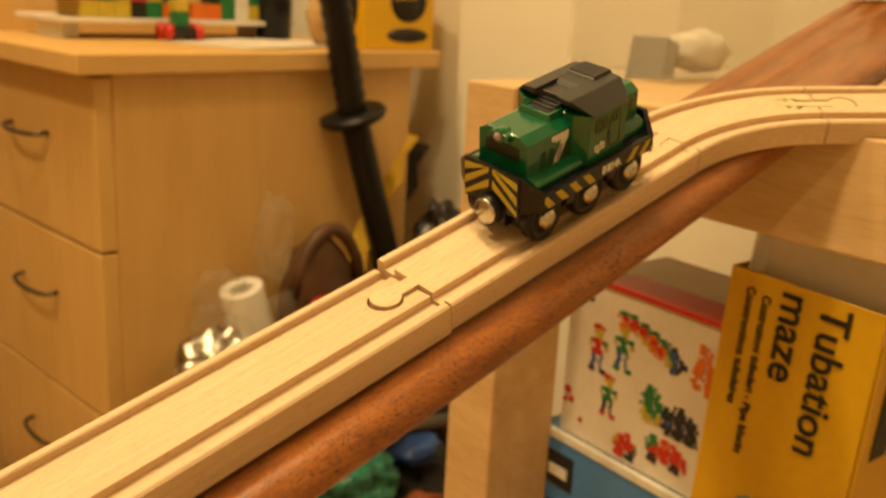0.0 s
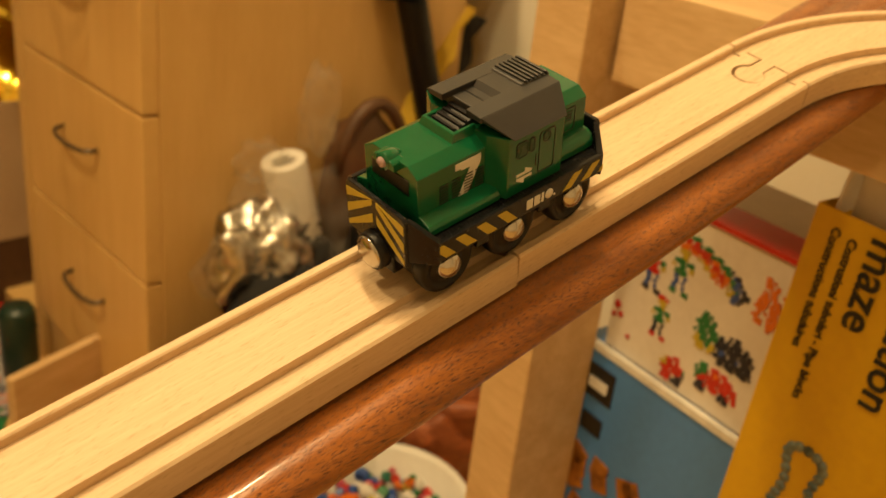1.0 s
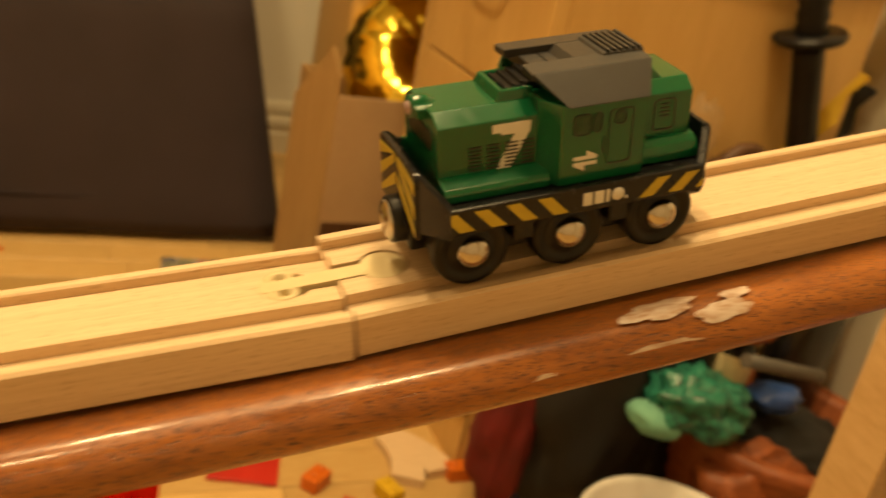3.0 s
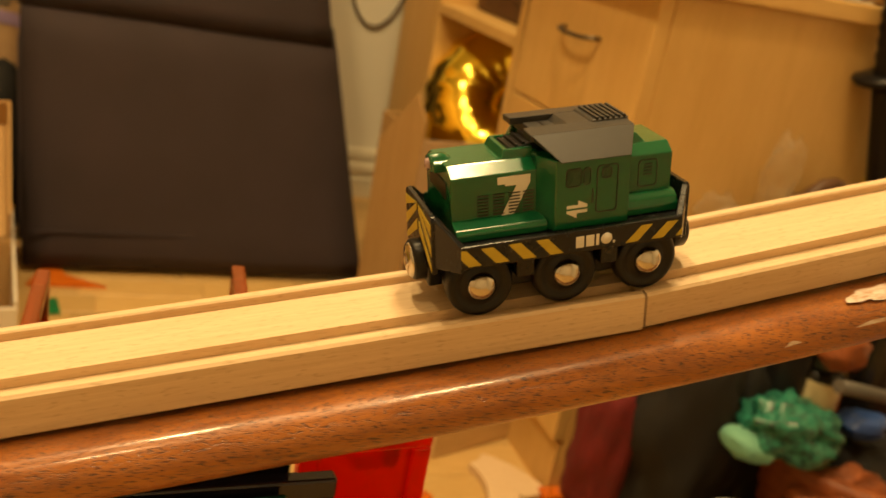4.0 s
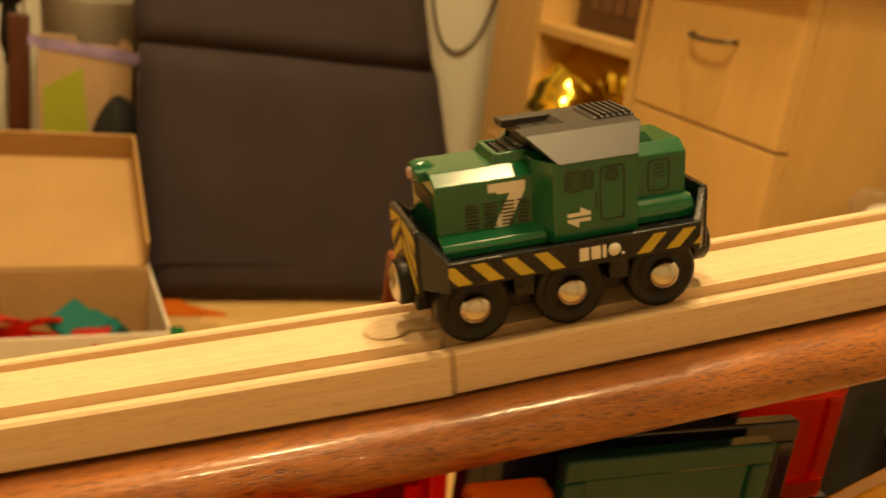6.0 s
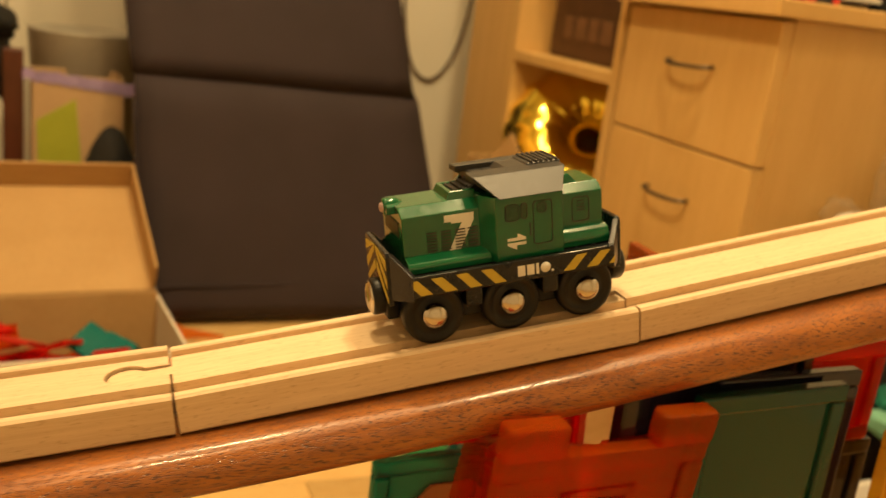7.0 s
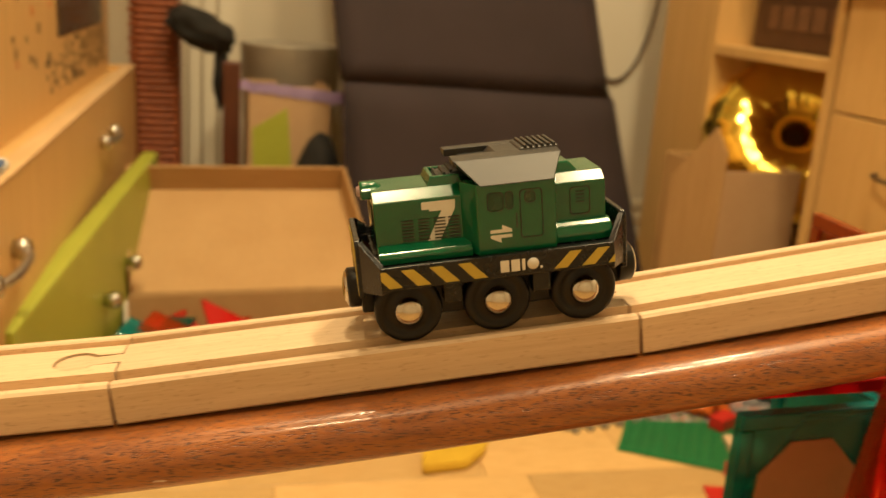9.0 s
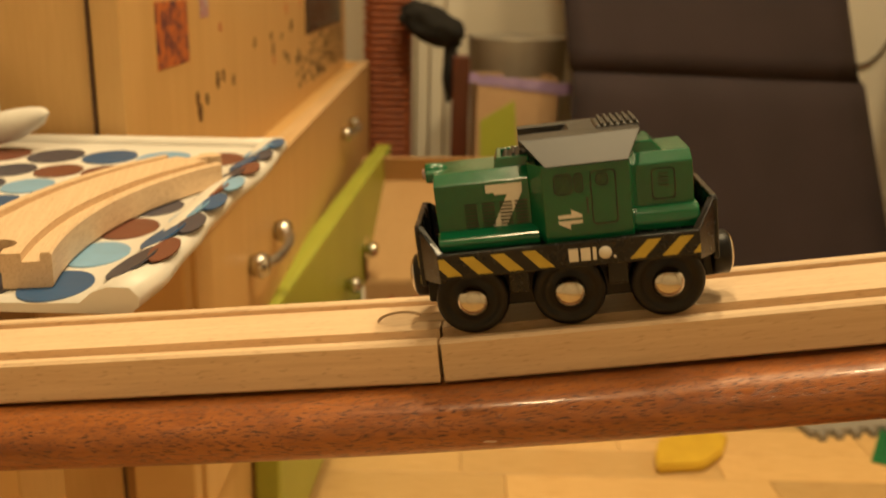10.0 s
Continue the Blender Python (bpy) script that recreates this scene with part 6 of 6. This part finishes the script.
for y in (0.36, 0.52):
    bm = bmesh.new()
    lathe(bm, [(0, 0.022), (0.008, 0.020), (0.011, 0.013), (0.006, 0.0), (0, 0)], Matrix.Translation((0.012, y, 0.165)) @ pose(0, 0, 0, 0, 90, 0), 16)
    part("knob", bm, CHROME, gd, "round metal knob")
part("drawer_box", boxed(-0.13, -0.0125, 0.01, 0.83, 0.02, 0.2), VENEER, gd)
bd = thing("sticker_board", "wooden board covered with many small stickers, above drawers", "board", pose(-0.905, 0.374, -0.2255))
part("panel", boxed(-0.018, 0, 0, 1.26, 0, 0.9, 0.001), VENEER_SIDE, bd)
rb = random.Random(21)
ink2 = [INKBLACK, BROWNCLOTH, RED, ORANGEP, BLUEP, WHITEPL, YELLOWP]
for k in range(110):
    y, z = rb.uniform(0.12, 0.95), rb.uniform(0.06, 0.42)
    s = rb.uniform(0.0025, 0.0065)
    bm = bmesh.new()
    prism(bm, [(s * math.cos(a) * rb.uniform(0.7, 1.3), 1.4 * s * math.sin(a) * rb.uniform(0.7, 1.3)) for a in [q * 1.047 for q in range(6)]], -0.0002, 0.0003, Matrix(((0, 0, 1, 0.0003), (1, 0, 0, y), (0, 1, 0, z), (0, 0, 0, 1))))
    part("sticker", bm, ink2[min(int(abs(rb.gauss(0, 1.9))), 6)], bd)
st = part("picture_sticker", boxed(0, 0.0006, 0.070, 0.150, 0.104, 0.150, 0.0002, 1), surface("picture_print", (0.55, 0.16, 0.03), (0.10, 0.03, 0.05), 70, rough=0.5, spread=(0.42, 0.56)), bd, "square picture sticker in red and brown")
part("tall_sticker", boxed(0, 0.0006, 0.188, 0.214, 0.135, 0.190, 0.0002, 1), surface("pale_picture", (0.5, 0.45, 0.5), (0.4, 0.12, 0.16), 90, rough=0.5), bd, "pale blue and pink sticker")
part("dark_photo", boxed(0, 0.0012, 0.75, 1.18, 0.090, 0.42, 0.0003, 1), surface("dark_photo_print", (0.05, 0.045, 0.03), (0.02, 0.018, 0.014), 20, rough=0.25), bd, "large dark photograph")
bm = bmesh.new()
for k in range(140):
    y, z = rb.uniform(0.66, 1.2), rb.uniform(0.018, 0.085)
    block(bm, 0, 0.0005, y, y + rb.uniform(0.004, 0.015), z, z + rb.uniform(0.003, 0.010))
tagged(part("sticker_row", bm, INKBLACK, bd, "rows of small dark stickers"), kind="stuff")
wd = thing("wardrobe", "pale beech wardrobe beside the stickered board", "wardrobe")
part("side_panel", boxed(-1.75, -0.9235, 0.376, 0.394, FLOOR, 1.2, 0.001), VENEER_SIDE, wd)
# thin brown strip painted in for the dark gap between wardrobe and board
part("edge_strip", boxed(-0.9256, -0.9236, 0.3735, 0.3758, FLOOR, 1.2), BROWNCLOTH, wd)

# ---- mat with dots, and loose curved track on it ----
TZ = -0.1575
cm = thing("changing_mat", "white padded changing mat with blue and brown dots", "mat")
MATC = surface("white_oilcloth", (0.74, 0.72, 0.68), (0.68, 0.66, 0.62), 14, rough=0.4, bump=0.05)
bm = bmesh.new()
sec = [(-0.90, 0.0), (-0.15, 0.0), (-0.030, 0.0), (-0.014, 0.0005), (-0.010, 0.004), (-0.005, 0.006), (0.002, 0.006), (0.005, 0.003), (0.005, 0.000), (0.002, -0.003), (-0.90, -0.0045)]
rows_ = []
for k in range(13):
    y = 0.073 + 0.288 * k / 12
    wob = 0.002 * math.sin(k * 0.9) + 0.002 * noise.noise(Vector((k * 0.7, 0, 0)))
    rows_.append([bm.verts.new((-0.806 + x + (wob if x > -0.2 else 0), y, TZ + z)) for x, z in sec])
for a, b in zip(rows_, rows_[1:]):
    for k in range(len(sec)):
        q = (k + 1) % len(sec)
        bm.faces.new((a[k], a[q], b[q], b[k])).smooth = True
bm.faces.new(rows_[0])
bm.faces.new(rows_[-1][::-1])
part("pad", bm, MATC, cm)
bm = bmesh.new()
tube(bm, [(-1.70, 0.362, TZ - 0.002), (-1.2, 0.362, TZ - 0.002), (-0.83, 0.362, TZ), (-0.808, 0.354, TZ + 0.002)], 0.0048, 10)
part("rim", bm, MATC, cm)
dots = [surface("dot_petrol", (0.03, 0.095, 0.25), rough=0.45), surface("dot_slate", (0.055, 0.055, 0.085), rough=0.45), surface("dot_brown", (0.16, 0.055, 0.030), rough=0.45), surface("dot_sky", (0.22, 0.42, 0.68), rough=0.45)]
dm = []
DX, DY = 0.0246, 0.0368
for q in range(4):
    bm = bmesh.new()
    lathe(bm, [(0.0116, -0.0003), (0.0116, 0.0004), (0, 0.0004)], Matrix.Diagonal((1, 1.4, 1, 1)), 28)
    for face in bm.faces:
        face.smooth = False
    dm.append(part("printed_dot", bm, dots[q], cm))
    dm[-1].matrix_local = pose(-0.834 - DX * q, 0.0895, TZ + 0.0002)
for i in range(12):
    for j in range(7):
        if j == 0 and i < 4:
            continue
        o = new("printed_dot", dm[(i + 3 * j + (i * j) % 3) % 4].data)
        o.parent = cm
        big = 1.24 if j > 5 else 1.0
        o.matrix_local = pose(-0.834 - DX * big * i, 0.0895 + DY * j + (0.004 if j > 5 else 0), TZ + 0.0002) @ Matrix.Diagonal((big, big, 1, 1))
for k in range(7):
    o = new("printed_dot", dm[(k * 3 + 1) % 4].data)
    o.parent = cm
    o.matrix_local = pose(-0.8130, 0.104 + DY * k, TZ + 0.0045, 0, -24, 0) @ Matrix.Diagonal((0.72, 1, 1, 1))
    o = new("printed_dot", dm[(k * 3 + 2) % 4].data)
    o.parent = cm
    o.matrix_local = pose(-0.8040, 0.112 + DY * k, TZ + 0.0071, 0, 6, 0) @ Matrix.Diagonal((0.36, 0.9, 1, 1))
tb = thing("low_table", "low wooden table under the dotted mat", "table")
part("tabletop", boxed(-1.75, -0.845, 0.096, 0.366, TZ - 0.030, TZ - 0.005, 0.002), VENEER, tb)
for x in (-1.70, -0.900):
    for y in (0.10, 0.325):
        part("leg", boxed(x, x + 0.04, y, y + 0.04, FLOOR, TZ - 0.0305, 0.002), VENEER, tb)
cv = track_piece("curved_toy_track", "curved beech toy track piece lying on the dotted mat", (0.22 + WIDE / 2) * radians(42), "slot", "peg", bend=0.22, group="loose curved track")
cv.matrix_world = pose(-0.8335, 0.0868, TZ + 0.0128, 0, 0, 104)
cv2 = copy_thing(cv, pose(-0.903, 0.195, TZ + 0.0128, 0, 0, 152))
tagged(cv2, "curved beech toy track piece lying farther back on the mat")
pl = thing("plush_whale", "white plush toy with a pointed fin on the mat", "plush toy", pose(-0.985, 0.335, TZ + 0.0005))
bm = bmesh.new()
blob(bm, trs(-0.02, 0, 0.028, 0.04, 0.022, 0.030), 0.1, 71, 3)
blob(bm, trs(0.022, -0.004, 0.012, 0.030, 0.010, 0.009, 0, -18, 0), 0.1, 72, 3)
part("body", bm, surface("white_plush", (0.72, 0.70, 0.66), (0.62, 0.6, 0.56), 60, rough=0.95, bump=0.5), pl)

# ---- parquet strips, nearest stretch of the floor ----
rb = random.Random(77)
strip = {}
for j in range(26):
    y = 0.20 + 0.066 * j
    x = -0.95 - rb.uniform(0, 0.2)
    while x < 0.30:
        L = rb.choice((0.20, 0.26, 0.32))
        if L not in strip:
            me_bm = boxed(0.0004, L - 0.0004, 0.0004, 0.0656, -0.0045, 0, 0.0006, 1)
            o = part("parquet_strip", me_bm, PARQUET, floor)
            strip[L] = o.data
        else:
            o = new("parquet_strip", strip[L])
            o.parent = floor
        o.matrix_local = pose(x, y, FLOOR)
        x += L


# ---- motion ----
def motions():
    walk(train, [(t, train_pose(x)) for t, x in RUN])
    # wheels roll with the run; rows every 0.1 s keep each turn small
    for k, ax in enumerate(axles):
        rows = []
        for i in range(0, 201):
            t = i * 0.05
            for (t0, x0), (t1, x1) in zip(RUN, RUN[1:]):
                if t <= t1 + 1e-6:
                    break
            x = x0 + (x1 - x0) * (t - t0) / (t1 - t0)
            rows.append((t, pose(0.0252 * k, C, 0.0083) @ pose(0, 0, 0, 0, math.degrees(x / 0.0098), 0)))
        walk(ax, rows[::2])


motions()
